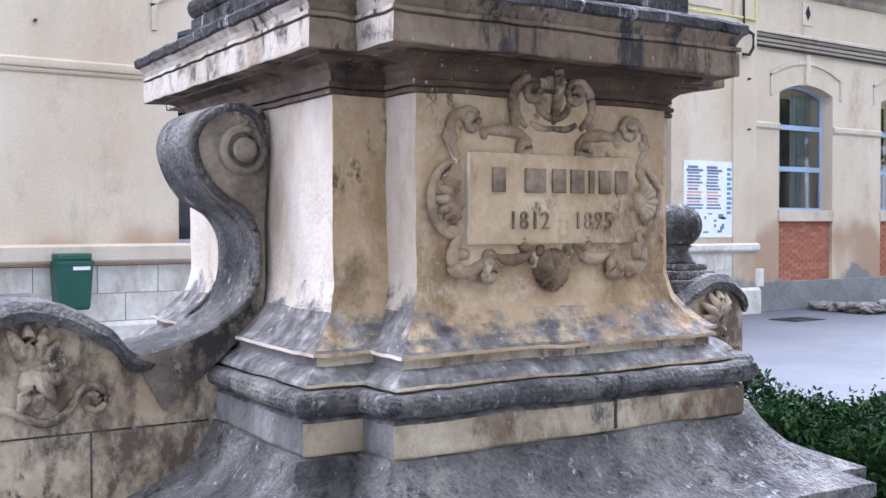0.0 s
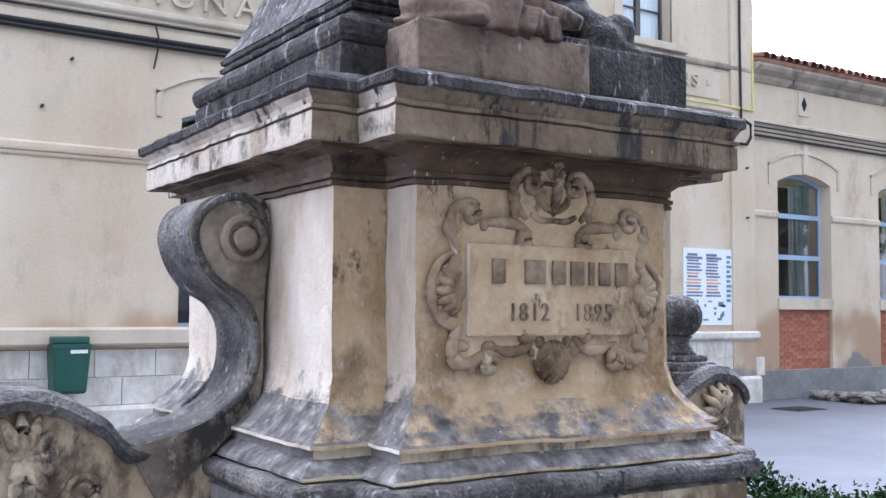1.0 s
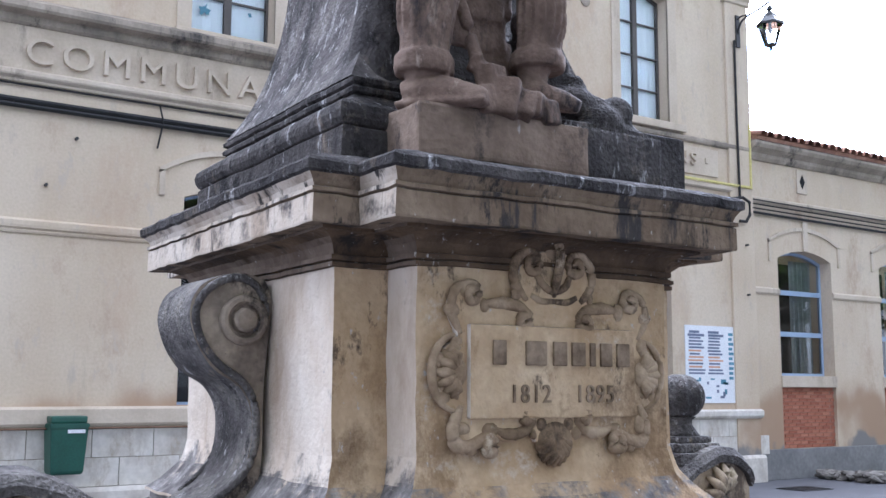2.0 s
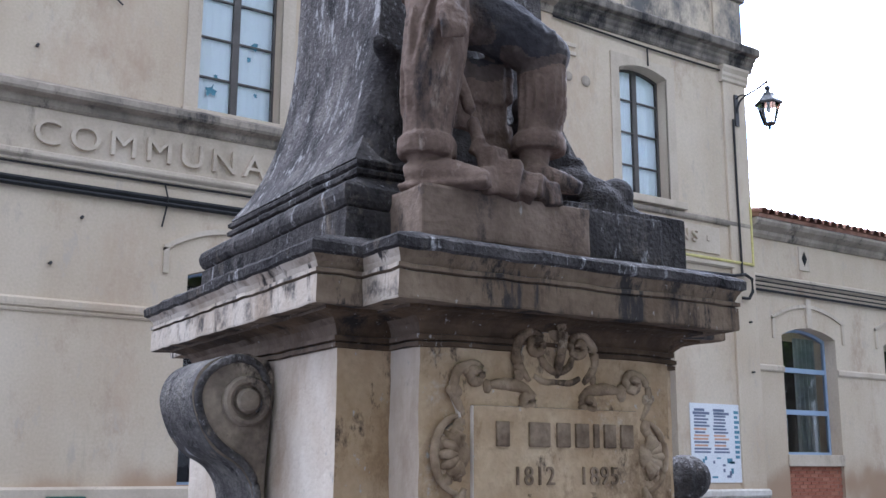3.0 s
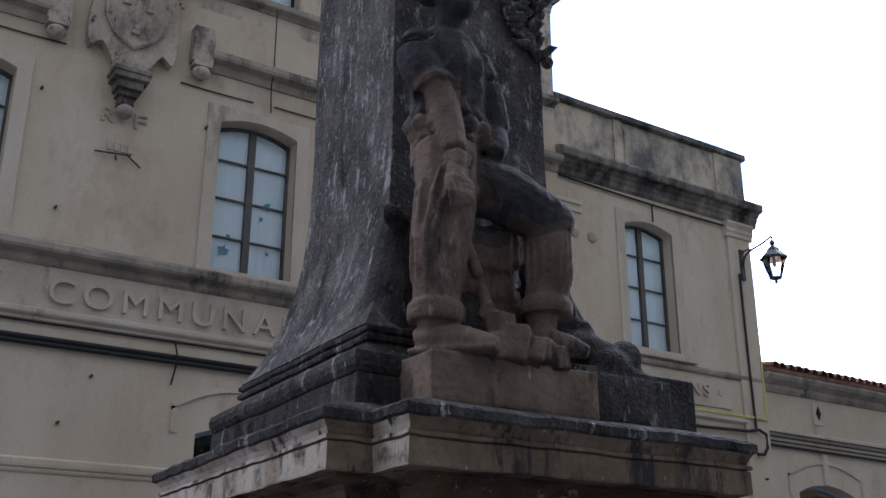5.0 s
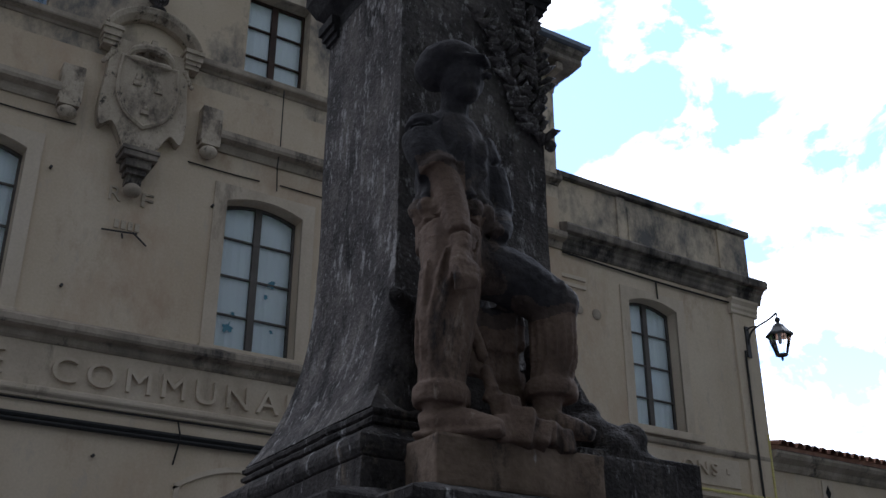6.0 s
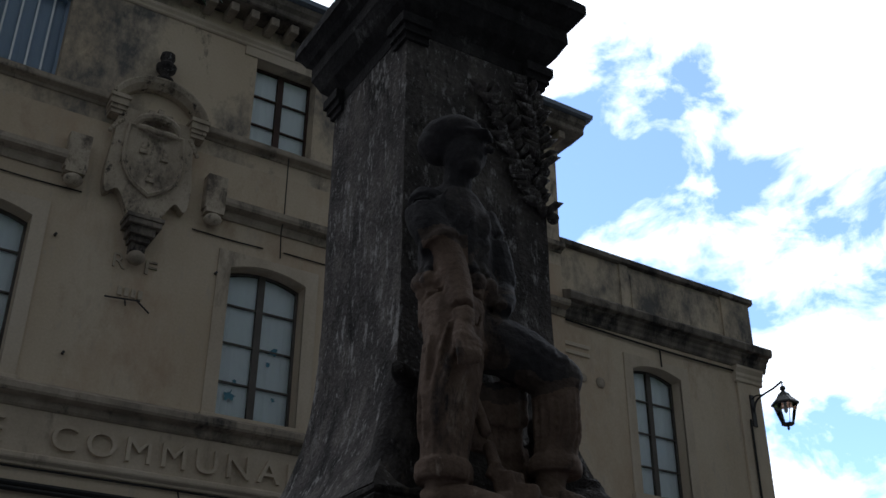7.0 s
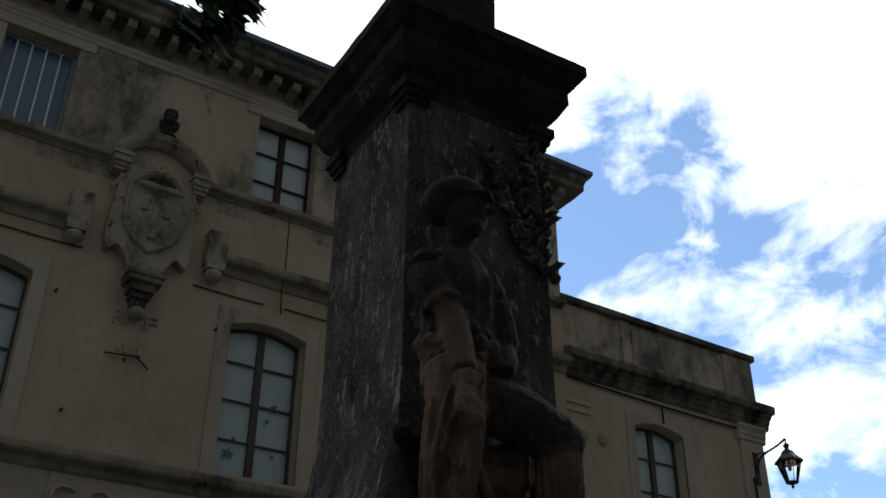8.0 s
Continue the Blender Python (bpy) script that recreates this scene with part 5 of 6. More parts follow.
# ribbed ball on a stepped foot at the end of the side wall
def ribbed_finial(m):
    t = thing("finial", m, "ribbed stone ball finial on a stepped foot", "finial")
    b = bmesh.new()
    for r_, z0, z1 in ((0.15, 0.0, 0.06), (0.125, 0.06, 0.10), (0.10, 0.10, 0.13)):
        box(b, -r_, r_, -r_, r_, z0, z1, bevel=0.012)
    part("foot", b, M_GREY, t)
    part("neck", spin([(0.09, 0.13), (0.075, 0.15), (0.055, 0.18), (0.055, 0.20), (0.075, 0.215)], seg=18), M_GREY, t, smooth=True)
    b = bmesh.new()
    seg = 48
    rings = []
    for k in range(1, 14):
        th = math.pi * k / 14
        rr, z_ = 0.108 * math.sin(th), 0.305 - 0.105 * math.cos(th)
        rings.append([((rr * (1 + 0.10 * math.cos(9 * 2 * math.pi * i / seg))) * math.cos(2 * math.pi * i / seg), (rr * (1 + 0.10 * math.cos(9 * 2 * math.pi * i / seg))) * math.sin(2 * math.pi * i / seg), z_) for i in range(seg)])
    loft(b, rings)
    part("ribbed_ball", b, M_GREY, t, smooth=True)
    return t


ribbed_finial(MW @ pose(1.29, 0, 1.315) @ Matrix.Scale(0.92, 4))

# rough block that carries the statue, and the draped rocks beside it
b = boxes((-0.475, 0.14, YF - 0.03, -0.36, 2.275, 2.43), bevel=0.012)
bmesh.ops.subdivide_edges(b, edges=b.edges[:], cuts=4, use_grid_fill=True)
roughen(b, 0.012, 0.12)
part("statue_block", b, M_BLOCK, monument, "rough brown stone block under the statue")
b = bmesh.new()
rnd = random.Random(11)
for k in range(90):
    t = rnd.random()
    x = 0.06 + 0.46 * t + rnd.uniform(-0.03, 0.03)
    zt = 2.92 - 0.95 * (x - 0.06) if x < 0.30 else 2.66 - 0.62 * (x - 0.30)
    z = 2.36 + (max(zt, 2.46) - 2.42) * rnd.random()
    ball(b, (x, rnd.uniform(-0.66, -0.42) if x > 0.2 else rnd.uniform(-0.60, -0.42), z), rnd.uniform(0.035, 0.075), 8, (rnd.uniform(0.8, 1.4), 1, rnd.uniform(0.6, 1.1)))
box(b, 0.12, 0.655, -0.70, -0.30, 2.262, 2.485)
box(b, 0.10, 0.46, YF - 0.02, -0.36, 2.275, 2.44)
tube(b, [(-0.30, -0.58, 2.42), (-0.15, -0.60, 2.46), (0.05, -0.58, 2.46)], [0.06, 0.07, 0.07], 12)
tube(b, [(-0.20, -0.46, 2.40), (-0.17, -0.47, 2.70), (-0.18, -0.46, 3.0)], [0.16, 0.15, 0.10], 12)
tube(b, [(-0.42, -0.42, 2.40), (-0.41, -0.42, 2.70), (-0.39, -0.43, 2.98)], [0.11, 0.09, 0.06], 12)
tube(b, [(-0.42, -0.50, 2.92), (-0.48, -0.55, 2.92), (-0.52, -0.60, 2.92)], [0.04, 0.034, 0.022], 10)
rk = part("rocky_drapery", b, M_DARK, monument, "dark carved rocks and cloth beside the figure")
md = rk.modifiers.new("remesh", "REMESH")
md.mode, md.voxel_size = "VOXEL", 0.014
md = rk.modifiers.new("smooth", "SMOOTH")
md.iterations = 3

# laurel branch in relief on the upper front of the column
rnd = random.Random(4)
laurel = None
for line in ([(0.29, -0.345, 3.82), (0.22, -0.352, 3.92), (0.15, -0.352, 4.05), (0.09, -0.352, 4.20), (0.0, -0.352, 4.33)], [(0.22, -0.345, 3.92), (0.26, -0.352, 4.06), (0.255, -0.352, 4.25), (0.21, -0.352, 4.43)]):
    st = smooth_line(line, 5)
    b = bmesh.new()
    tube(b, st, 0.014, 6)
    laurel = part("laurel_branch", b, M_COLUMN, monument, "laurel branch carved in relief", True)
    for i, p in enumerate(st):
        for s in (-1, 1):
            a = radians(90 + s * rnd.uniform(30, 75) + 15)
            L_ = rnd.uniform(0.07, 0.13)
            q = p + Vector((math.cos(a) * L_, -0.02, math.sin(a) * L_))
            b = bmesh.new()
            tube(b, [p, p.lerp(q, 0.5) + Vector((0, -0.02, 0)), q], [0.008, rnd.uniform(0.022, 0.034), 0.004], 6, 0.6)
            part("leaf", b, M_COLUMN, laurel, smooth=True)
    for i in range(0, len(st), 4):
        b = bmesh.new()
        ball(b, st[i] + Vector((rnd.uniform(-0.05, 0.05), -0.015, 0)), 0.026, 8)
        part("berry", b, M_COLUMN, laurel, smooth=True)

# the statue: one mesh, a youth leaning with one knee raised
sb = bmesh.new()


def limb(points, radii, n=4, sides=12, flat=1.0):
    line = smooth_line(points, n)
    k = len(line) - 1
    rs = []
    for i in range(len(line)):
        u = i / k * (len(radii) - 1)
        j = min(int(u), len(radii) - 2)
        rs.append(radii[j] + (radii[j + 1] - radii[j]) * (u - j))
    tube(sb, line, rs, sides, flat)


# all in the monument's own axes: standing leg
limb([(-0.445, -0.66, 2.475), (-0.41, -0.70, 2.485), (-0.355, -0.77, 2.475), (-0.30, -0.84, 2.452), (-0.285, -0.855, 2.448)], [0.045, 0.054, 0.048, 0.036, 0.02], flat=0.9)
limb([(-0.46, -0.65, 2.442), (-0.38, -0.75, 2.440), (-0.29, -0.86, 2.438)], [0.045, 0.048, 0.034], flat=0.35)
limb([(-0.405, -0.69, 2.50), (-0.40, -0.69, 2.60)], [0.05, 0.055])
limb([(-0.398, -0.69, 2.555), (-0.395, -0.69, 2.66), (-0.385, -0.69, 2.80), (-0.368, -0.69, 2.94), (-0.352, -0.67, 3.07), (-0.335, -0.64, 3.18)], [0.074, 0.077, 0.083, 0.092, 0.104, 0.112])
limb([(-0.40, -0.69, 2.535), (-0.398, -0.69, 2.595)], [0.088, 0.087], sides=18)
limb([(-0.40, -0.69, 2.548), (-0.398, -0.69, 2.582)], [0.092, 0.091], sides=18)
# raised leg
limb([(-0.27, -0.60, 3.06), (-0.17, -0.665, 3.035), (-0.08, -0.71, 2.985), (-0.01, -0.745, 2.925)], [0.105, 0.10, 0.092, 0.084])
limb([(-0.005, -0.745, 2.925), (0.002, -0.735, 2.86), (0.006, -0.72, 2.76), (0.010, -0.71, 2.66)], [0.082, 0.080, 0.073, 0.072])
ball(sb, (0.005, -0.755, 2.925), 0.078, 16)
limb([(0.006, -0.705, 2.615), (0.008, -0.705, 2.668)], [0.086, 0.084], sides=18)
limb([(0.006, -0.705, 2.628), (0.008, -0.705, 2.655)], [0.090, 0.089], sides=18)
limb([(-0.005, -0.69, 2.54), (0.0, -0.70, 2.64)], [0.048, 0.05])
limb([(-0.045, -0.67, 2.525), (-0.005, -0.705, 2.535), (0.045, -0.765, 2.51), (0.085, -0.815, 2.485)], [0.044, 0.052, 0.042, 0.022], flat=0.9)
# trunk, neck and head with a soft cap
limb([(-0.32, -0.62, 3.08), (-0.31, -0.605, 3.20), (-0.295, -0.595, 3.36), (-0.295, -0.59, 3.50), (-0.30, -0.59, 3.60), (-0.30, -0.595, 3.645)], [0.125, 0.128, 0.140, 0.138, 0.10, 0.055], flat=0.82)
limb([(-0.30, -0.60, 3.60), (-0.295, -0.615, 3.72)], [0.054, 0.052])
ball(sb, (-0.285, -0.64, 3.765), 0.082, 16, (0.95, 1.08, 1.15))
limb([(-0.232, -0.712, 3.775), (-0.22, -0.728, 3.755)], [0.012, 0.014])
ball(sb, (-0.285, -0.665, 3.70), 0.05, 12, (1, 1.1, 0.7))
ball(sb, (-0.31, -0.60, 3.85), 0.118, 18, (1.0, 1.05, 0.62))
ball(sb, (-0.355, -0.58, 3.82), 0.085, 14, (0.95, 1.0, 0.85))
limb([(-0.30, -0.66, 3.825), (-0.235, -0.735, 3.815)], [0.075, 0.045], flat=0.25)
# near arm hangs in front of the standing leg: rolled sleeve, forearm, hand
limb([(-0.405, -0.585, 3.575), (-0.425, -0.60, 3.50), (-0.418, -0.635, 3.42), (-0.395, -0.66, 3.36)], [0.062, 0.072, 0.072, 0.066])
limb([(-0.40, -0.655, 3.375), (-0.393, -0.662, 3.352)], [0.074, 0.074], sides=16)
limb([(-0.392, -0.665, 3.37), (-0.375, -0.69, 3.29), (-0.372, -0.725, 3.19), (-0.378, -0.765, 3.09), (-0.385, -0.785, 3.02)], [0.050, 0.052, 0.049, 0.040, 0.031])
limb([(-0.385, -0.785, 3.02), (-0.395, -0.80, 2.96), (-0.402, -0.805, 2.915)], [0.032, 0.044, 0.036], flat=0.75)
for k in range(4):
    limb([(-0.425 + 0.021 * k, -0.818, 2.945 + 0.004 * k), (-0.428 + 0.022 * k, -0.832, 2.905 + 0.003 * k), (-0.424 + 0.021 * k, -0.822, 2.865 + 0.006 * k)], [0.013, 0.0125, 0.009])
limb([(-0.368, -0.80, 2.985), (-0.352, -0.818, 2.95), (-0.355, -0.82, 2.915)], [0.014, 0.013, 0.010])
# far arm bent to the raised thigh
limb([(-0.195, -0.59, 3.55), (-0.155, -0.60, 3.44), (-0.135, -0.61, 3.33), (-0.13, -0.62, 3.27)], [0.064, 0.068, 0.066, 0.060])
limb([(-0.13, -0.62, 3.28), (-0.155, -0.68, 3.20), (-0.19, -0.72, 3.14)], [0.048, 0.042, 0.032])
# shirt bloused over the belt
for k in range(9):
    a = radians(170 + 25 * k)
    limb([(-0.30 + 0.115 * math.cos(a), -0.60 + 0.10 * math.sin(a), 3.30), (-0.30 + 0.140 * math.cos(a + 0.1), -0.60 + 0.12 * math.sin(a + 0.1), 3.225), (-0.30 + 0.118 * math.cos(a + 0.2), -0.60 + 0.10 * math.sin(a + 0.2), 3.165)], [0.014, 0.030, 0.018])
# long folds of the trousers, running from the hip to the cuff
rnd = random.Random(3)
for k in range(13):
    a = 2.7 + 0.29 * k + rnd.uniform(-0.08, 0.08)
    za, zb = rnd.uniform(2.60, 2.72), rnd.uniform(2.92, 3.10)
    pts = []
    for q in range(5):
        u = q / 4
        z_ = za + (zb - za) * u
        r_ = 0.076 + 0.030 * max(0.0, (z_ - 2.62) / 0.5)
        an = a + 0.28 * math.sin(2.5 * u + k)
        pts.append((-0.396 + 0.045 * max(0.0, (z_ - 2.7) / 0.4) + r_ * math.cos(an), -0.69 + r_ * math.sin(an), z_))
    limb(pts, [0.004, 0.011, 0.013, 0.010, 0.004], 3, 8)
for k in range(9):
    a = 2.9 + 0.38 * k
    limb([(0.008 + 0.072 * math.cos(a), -0.712 + 0.072 * math.sin(a), 2.68), (0.006 + 0.080 * math.cos(a + 0.2), -0.722 + 0.080 * math.sin(a + 0.2), 2.76), (0.002 + 0.080 * math.cos(a + 0.1), -0.735 + 0.080 * math.sin(a + 0.1), 2.87)], [0.003, 0.006, 0.003], 3, 8)
for k in range(7):
    u = k / 6
    c_ = Vector((-0.22, -0.63, 3.05)).lerp(Vector((-0.02, -0.74, 2.94)), u)
    limb([c_ + Vector((0.02, -0.03, 0.095 - 0.02 * u)), c_ + Vector((0.0, -0.10 + 0.012 * u, 0.02)), c_ + Vector((-0.035, -0.055, -0.075 + 0.01 * u))], [0.005, 0.012, 0.005], 3, 8)
# creases of the shirt
for k in range(18):
    a = rnd.uniform(2.9, 6.5)
    z_ = rnd.uniform(3.26, 3.48)
    limb([(-0.298 + 0.137 * math.cos(a), -0.595 + 0.112 * math.sin(a), z_), (-0.298 + 0.147 * math.cos(a + 0.2), -0.595 + 0.121 * math.sin(a + 0.2), z_ + 0.05), (-0.298 + 0.137 * math.cos(a + 0.35), -0.595 + 0.112 * math.sin(a + 0.35), z_ + 0.10)], [0.005, 0.011, 0.005], 3, 8)
# rock behind the knee, a leaning tool and chips of stone between the feet
for x_, y_, z_, r_ in ((-0.15, -0.60, 2.84, 0.075), (-0.10, -0.59, 2.86, 0.07), (-0.13, -0.575, 2.75, 0.08), (-0.19, -0.59, 2.74, 0.06), (-0.09, -0.57, 2.66, 0.07)):
    box(sb, x_ - r_, x_ + r_, y_ - r_ * 0.7, y_ + r_ * 0.6, z_ - r_, z_ + r_, bevel=0.02)
limb([(-0.275, -0.655, 2.86), (-0.262, -0.70, 2.74), (-0.25, -0.745, 2.60)], [0.018, 0.020, 0.022])
limb([(-0.27, -0.735, 2.56), (-0.245, -0.75, 2.60), (-0.225, -0.76, 2.50)], [0.022, 0.030, 0.034], flat=0.6)
for x_, y_, z_, r_, turn in ((-0.205, -0.765, 2.53, 0.042, 20), (-0.165, -0.785, 2.475, 0.050, 50), (-0.245, -0.79, 2.465, 0.036, 10), (-0.11, -0.80, 2.46, 0.036, 70), (-0.07, -0.80, 2.47, 0.032, 35), (-0.02, -0.80, 2.455, 0.032, 15)):
    chip = boxes((-r_, r_, -r_ * 0.7, r_ * 0.7, -r_ * 1.2, r_ * 1.2), bevel=r_ * 0.25)
    chip.transform(pose(x_, y_, z_, turn * 0.4 - 12, turn * 0.5 - 15, turn))
    piece = bpy.data.meshes.new("chip")
    chip.to_mesh(piece)
    chip.free()
    sb.from_mesh(piece)
    bpy.data.meshes.remove(piece)
statue = part("statue", sb, M_STATUE, None)
statue.matrix_world = MW
tagged(statue, "brown stone statue of a youth in cap and rolled trousers", "statue")
md = statue.modifiers.new("remesh", "REMESH")
md.mode, md.voxel_size = "VOXEL", 0.0065
md = statue.modifiers.new("smooth", "SMOOTH")
md.iterations, md.factor = 2, 0.5
tx = bpy.data.textures.new("folds", "CLOUDS")
tx.noise_scale, tx.noise_depth = 0.05, 3
md = statue.modifiers.new("folds", "DISPLACE")
md.texture, md.strength, md.mid_level, md.texture_coords = tx, 0.008, 0.5, "LOCAL"

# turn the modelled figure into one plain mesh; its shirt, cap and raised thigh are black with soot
dg = bpy.context.evaluated_depsgraph_get()
figure = bpy.data.meshes.new_from_object(statue.evaluated_get(dg))
statue.modifiers.clear()
statue.data = figure
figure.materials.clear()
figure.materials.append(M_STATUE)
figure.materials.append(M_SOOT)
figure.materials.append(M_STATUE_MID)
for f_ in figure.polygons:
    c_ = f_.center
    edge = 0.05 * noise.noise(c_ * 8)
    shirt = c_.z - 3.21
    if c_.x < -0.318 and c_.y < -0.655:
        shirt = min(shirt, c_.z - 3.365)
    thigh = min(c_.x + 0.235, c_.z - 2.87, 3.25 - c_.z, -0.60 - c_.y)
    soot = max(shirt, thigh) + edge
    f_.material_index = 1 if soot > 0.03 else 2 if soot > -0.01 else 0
figure.shade_smooth()

# ---------------------------------------------------------------- things on the front
def litter_bin():
    t = thing("litter_bin", pose(3.12, F - 0.03, 0.64), "dark green plastic litter bin hung on the wall", "bin")
    b = bmesh.new()
    loft(b, [[(-w_, -d_, z), (w_, -d_, z), (w_, 0, z), (-w_, 0, z)] for w_, d_, z in ((0.165, 0.26, 0.0), (0.18, 0.28, 0.03), (0.205, 0.32, 0.50), (0.205, 0.32, 0.52), (0.215, 0.335, 0.52), (0.215, 0.335, 0.57), (0.20, 0.32, 0.57))])
    bmesh.ops.bevel(b, geom=b.edges[:], offset=0.008, segments=2, affect="EDGES")
    part("body", b, M_BIN, t)
    part("lid", boxes((-0.20, 0.20, -0.30, 0.0, 0.57, 0.65), bevel=0.02), M_BIN, t)
    part("sticker", boxes((-0.02, 0.17, -0.325, -0.318, 0.46, 0.50)), M_PAPER, t, "white sticker")
    part("backplate", boxes((-0.05, 0.05, 0.0, 0.03, 0.05, 0.6)), M_IRON, t)


litter_bin()


def poster():
    t = thing("poster", pose(13.36, FB - 0.016, 1.38), "white printed notice with blue and orange lines", "poster")
    part("sheet", boxes((0, 1.30, 0, 0.012, 0, 1.33)), M_PAPER, t)
    rnd = random.Random(2)
    for col, (xa, xb) in enumerate(((0.06, 0.48), (0.54, 0.98))):
        for k in range(14):
            z = 1.24 - 0.055 * k
            mat = M_INK_ORANGE if k in (6, 8, 9, 11) and rnd.random() < 0.9 else M_INK
            part("print_bar", boxes((xa + rnd.uniform(0, 0.04), xb - rnd.uniform(0, 0.14), -0.003, 0, z - (0.045 if k < 2 else 0.032), z)), mat, t)
    for k in range(10):
        z = 1.22 - 0.085 * k
        part("print_bar", boxes((1.08, 1.16 + rnd.uniform(0, 0.05), -0.003, 0, z - 0.05, z)), M_INK_BLUE, t)
    for k in range(16):
        x, z = rnd.uniform(0.08, 1.1), rnd.uniform(0.06, 0.42)
        part("print_mark", boxes((x, x + rnd.uniform(0.04, 0.14), -0.003, 0, z, z + rnd.uniform(0.02, 0.10))), M_INK_BLUE if k % 3 else M_INK, t)


poster()


def wall_lantern():
    t = thing("wall_lantern", pose(14.90, FB - 0.05, 8.44), "black iron wall lantern on a curved bracket", "street lamp")
    b = bmesh.new()
    tube(b, smooth_line([(0, -0.02, -0.30), (0.0, -0.10, -0.10), (0.0, -0.25, -0.02), (0.0, -0.55, 0.04), (0.0, -0.75, 0.11)], 5), 0.020, 8)
    tube(b, smooth_line([(0, -0.02, -0.02), (0.0, -0.12, 0.02), (0.0, -0.30, -0.01)], 4), 0.014, 6)
    box(b, -0.05, 0.05, -0.03, 0.01, -0.55, 0.06)
    part("bracket", b, M_IRON, t)
    cx, cy = 0.0, -0.75
    def six(rows, seg=6):
        return spin(rows, (cx, cy, 0), seg)
    part("hanger", spin([(0.012, -0.12), (0.012, 0.08), (0.03, 0.09)], (cx, cy, 0), 8), M_IRON, t)
    part("roof", six([(0.015, 0.03), (0.05, 0.0), (0.055, -0.04), (0.03, -0.07), (0.05, -0.10), (0.10, -0.13), (0.13, -0.19), (0.25, -0.31), (0.255, -0.345), (0.23, -0.345), (0.12, -0.22)]), M_IRON, t)
    glazing = part("glazing", six([(0.10, -0.70), (0.205, -0.35)]), M_GLASS, t, "clear lantern panes")
    glazing.visible_shadow = False
    part("bulb", spin([(0.01, -0.50), (0.035, -0.47), (0.04, -0.42), (0.025, -0.37), (0.025, -0.33)], (cx, cy, 0), 10), M_LANTERN, t, "milky glass bulb", True)
    for k in range(6):
        a = 2 * math.pi * k / 6
        b = bmesh.new()
        tube(b, [(cx + 0.102 * math.cos(a), cy + 0.102 * math.sin(a), -0.71), (cx + 0.215 * math.cos(a), cy + 0.215 * math.sin(a), -0.345)], 0.007, 5)
        part("cage_bar", b, M_IRON, t)
    part("tail", six([(0.115, -0.695), (0.115, -0.72), (0.035, -0.74), (0.02, -0.76), (0.03, -0.78), (0.01, -0.82)]), M_IRON, t)


wall_lantern()


def cable(name, pts, r, mat, label):
    b = bmesh.new()
    tube(b, pts, r, 6)
    return tagged(part(name, b, mat), label, "cable")


def sag(x0, x1, y, z0, z1, dip, n=12):
    return [(x0 + (x1 - x0) * i / n, y, z0 + (z1 - z0) * i / n - dip * math.sin(math.pi * i / n)) for i in range(n + 1)]


cable("cable", sag(XA0, 10.4, F - 0.055, 4.86, 4.84, 0.02), 0.03, M_CABLE, "thick black cable run along the front")
cable("cable", sag(XA0, 10.4, F - 0.05, 4.93, 4.90, 0.02), 0.034, M_CABLE, "thick black cable run along the front")
cable("cable", sag(XA0, 10.4, F - 0.03, 5.10, 5.10, 0.01), 0.014, M_CABLE, "thin black cable run along the front")
cable("cable", sag(10.4, 14.6, FB - 0.06, 4.98, 5.02, 0.03) + [(14.85, FB - 0.1, 5.06), (14.98, FB - 0.14, 4.98), (14.98, FB - 0.14, 4.75), (14.90, FB - 0.12, 4.62), (14.75, FB - 0.1, 4.62)], 0.03, M_CABLE, "black cable bent down at the corner")
cable("cable", [(14.80, FB - 0.08, 5.05), (14.78, FB - 0.08, 6.5), (14.78, FB - 0.08, 8.0)], 0.022, M_CABLE, "black cable that climbs the corner pilaster")
cable("cable", sag(10.5, 14.7, FB - 0.04, 9.0, 8.93, 0.03), 0.018, M_CABLE, "thin cable under the wing cornice")
cable("cable", [(12.65, FB - 0.04, 8.93), (12.66, FB - 0.04, 8.6)], 0.015, M_CABLE, "short cable end over the window")
for k in range(4):
    cable("cable", sag(15.15, 33.0, FC - 0.05 - 0.02 * k, 4.86 + 0.075 * k, 4.80 + 0.08 * k, 0.03), 0.014 if k else 0.024, M_CABLE, "thin black cable along the annex")
cable("cable", [(4.09, F - 0.05, 5.07), (4.12, F - 0.09, 4.90), (4.12, F - 0.05, 4.77), (4.08, F - 0.04, 4.54)], 0.012, M_CABLE, "loose cable end on the wall")
cable("cable", [(5.02 + 0.1, F - 0.17, 10.25), (5.13, F - 0.16, 9.3), (5.13, F - 0.1, 9.0), (5.18, F - 0.03, 8.64)], 0.010, M_CABLE, "thin wire down the front")
for xa, xb, z in ((1.2, 2.3, 8.82), (3.84, 4.91, 8.73), (5.23, 8.0, 8.75)):
    cable("cable", sag(xa, xb, F - 0.02, z, z, 0.01), 0.010, M_CABLE, "thin wire along the front")
cable("pipe", sag(XA0, 10.4, F - 0.14, 1.16, 1.15, 0.01), 0.014, M_PIPE, "thin rusty brown pipe along the foot of the wall")
b = boxes((15.12, 15.155, FB - 0.075, FB - 0.05, 5.25, 6.45))
tagged(part("cable_cover", b, M_YELLOW), "pale yellow cable cover on the corner", "cable cover")
b = boxes((10.5, 15.12, FB - 0.075, FB - 0.072, 5.245, 5.26))
box(b, 10.5, 15.12, FB - 0.09, FB - 0.07, 5.26, 5.29)
tagged(part("cable_cover", b, M_YELLOW), "pale yellow cable cover along the course", "cable cover")

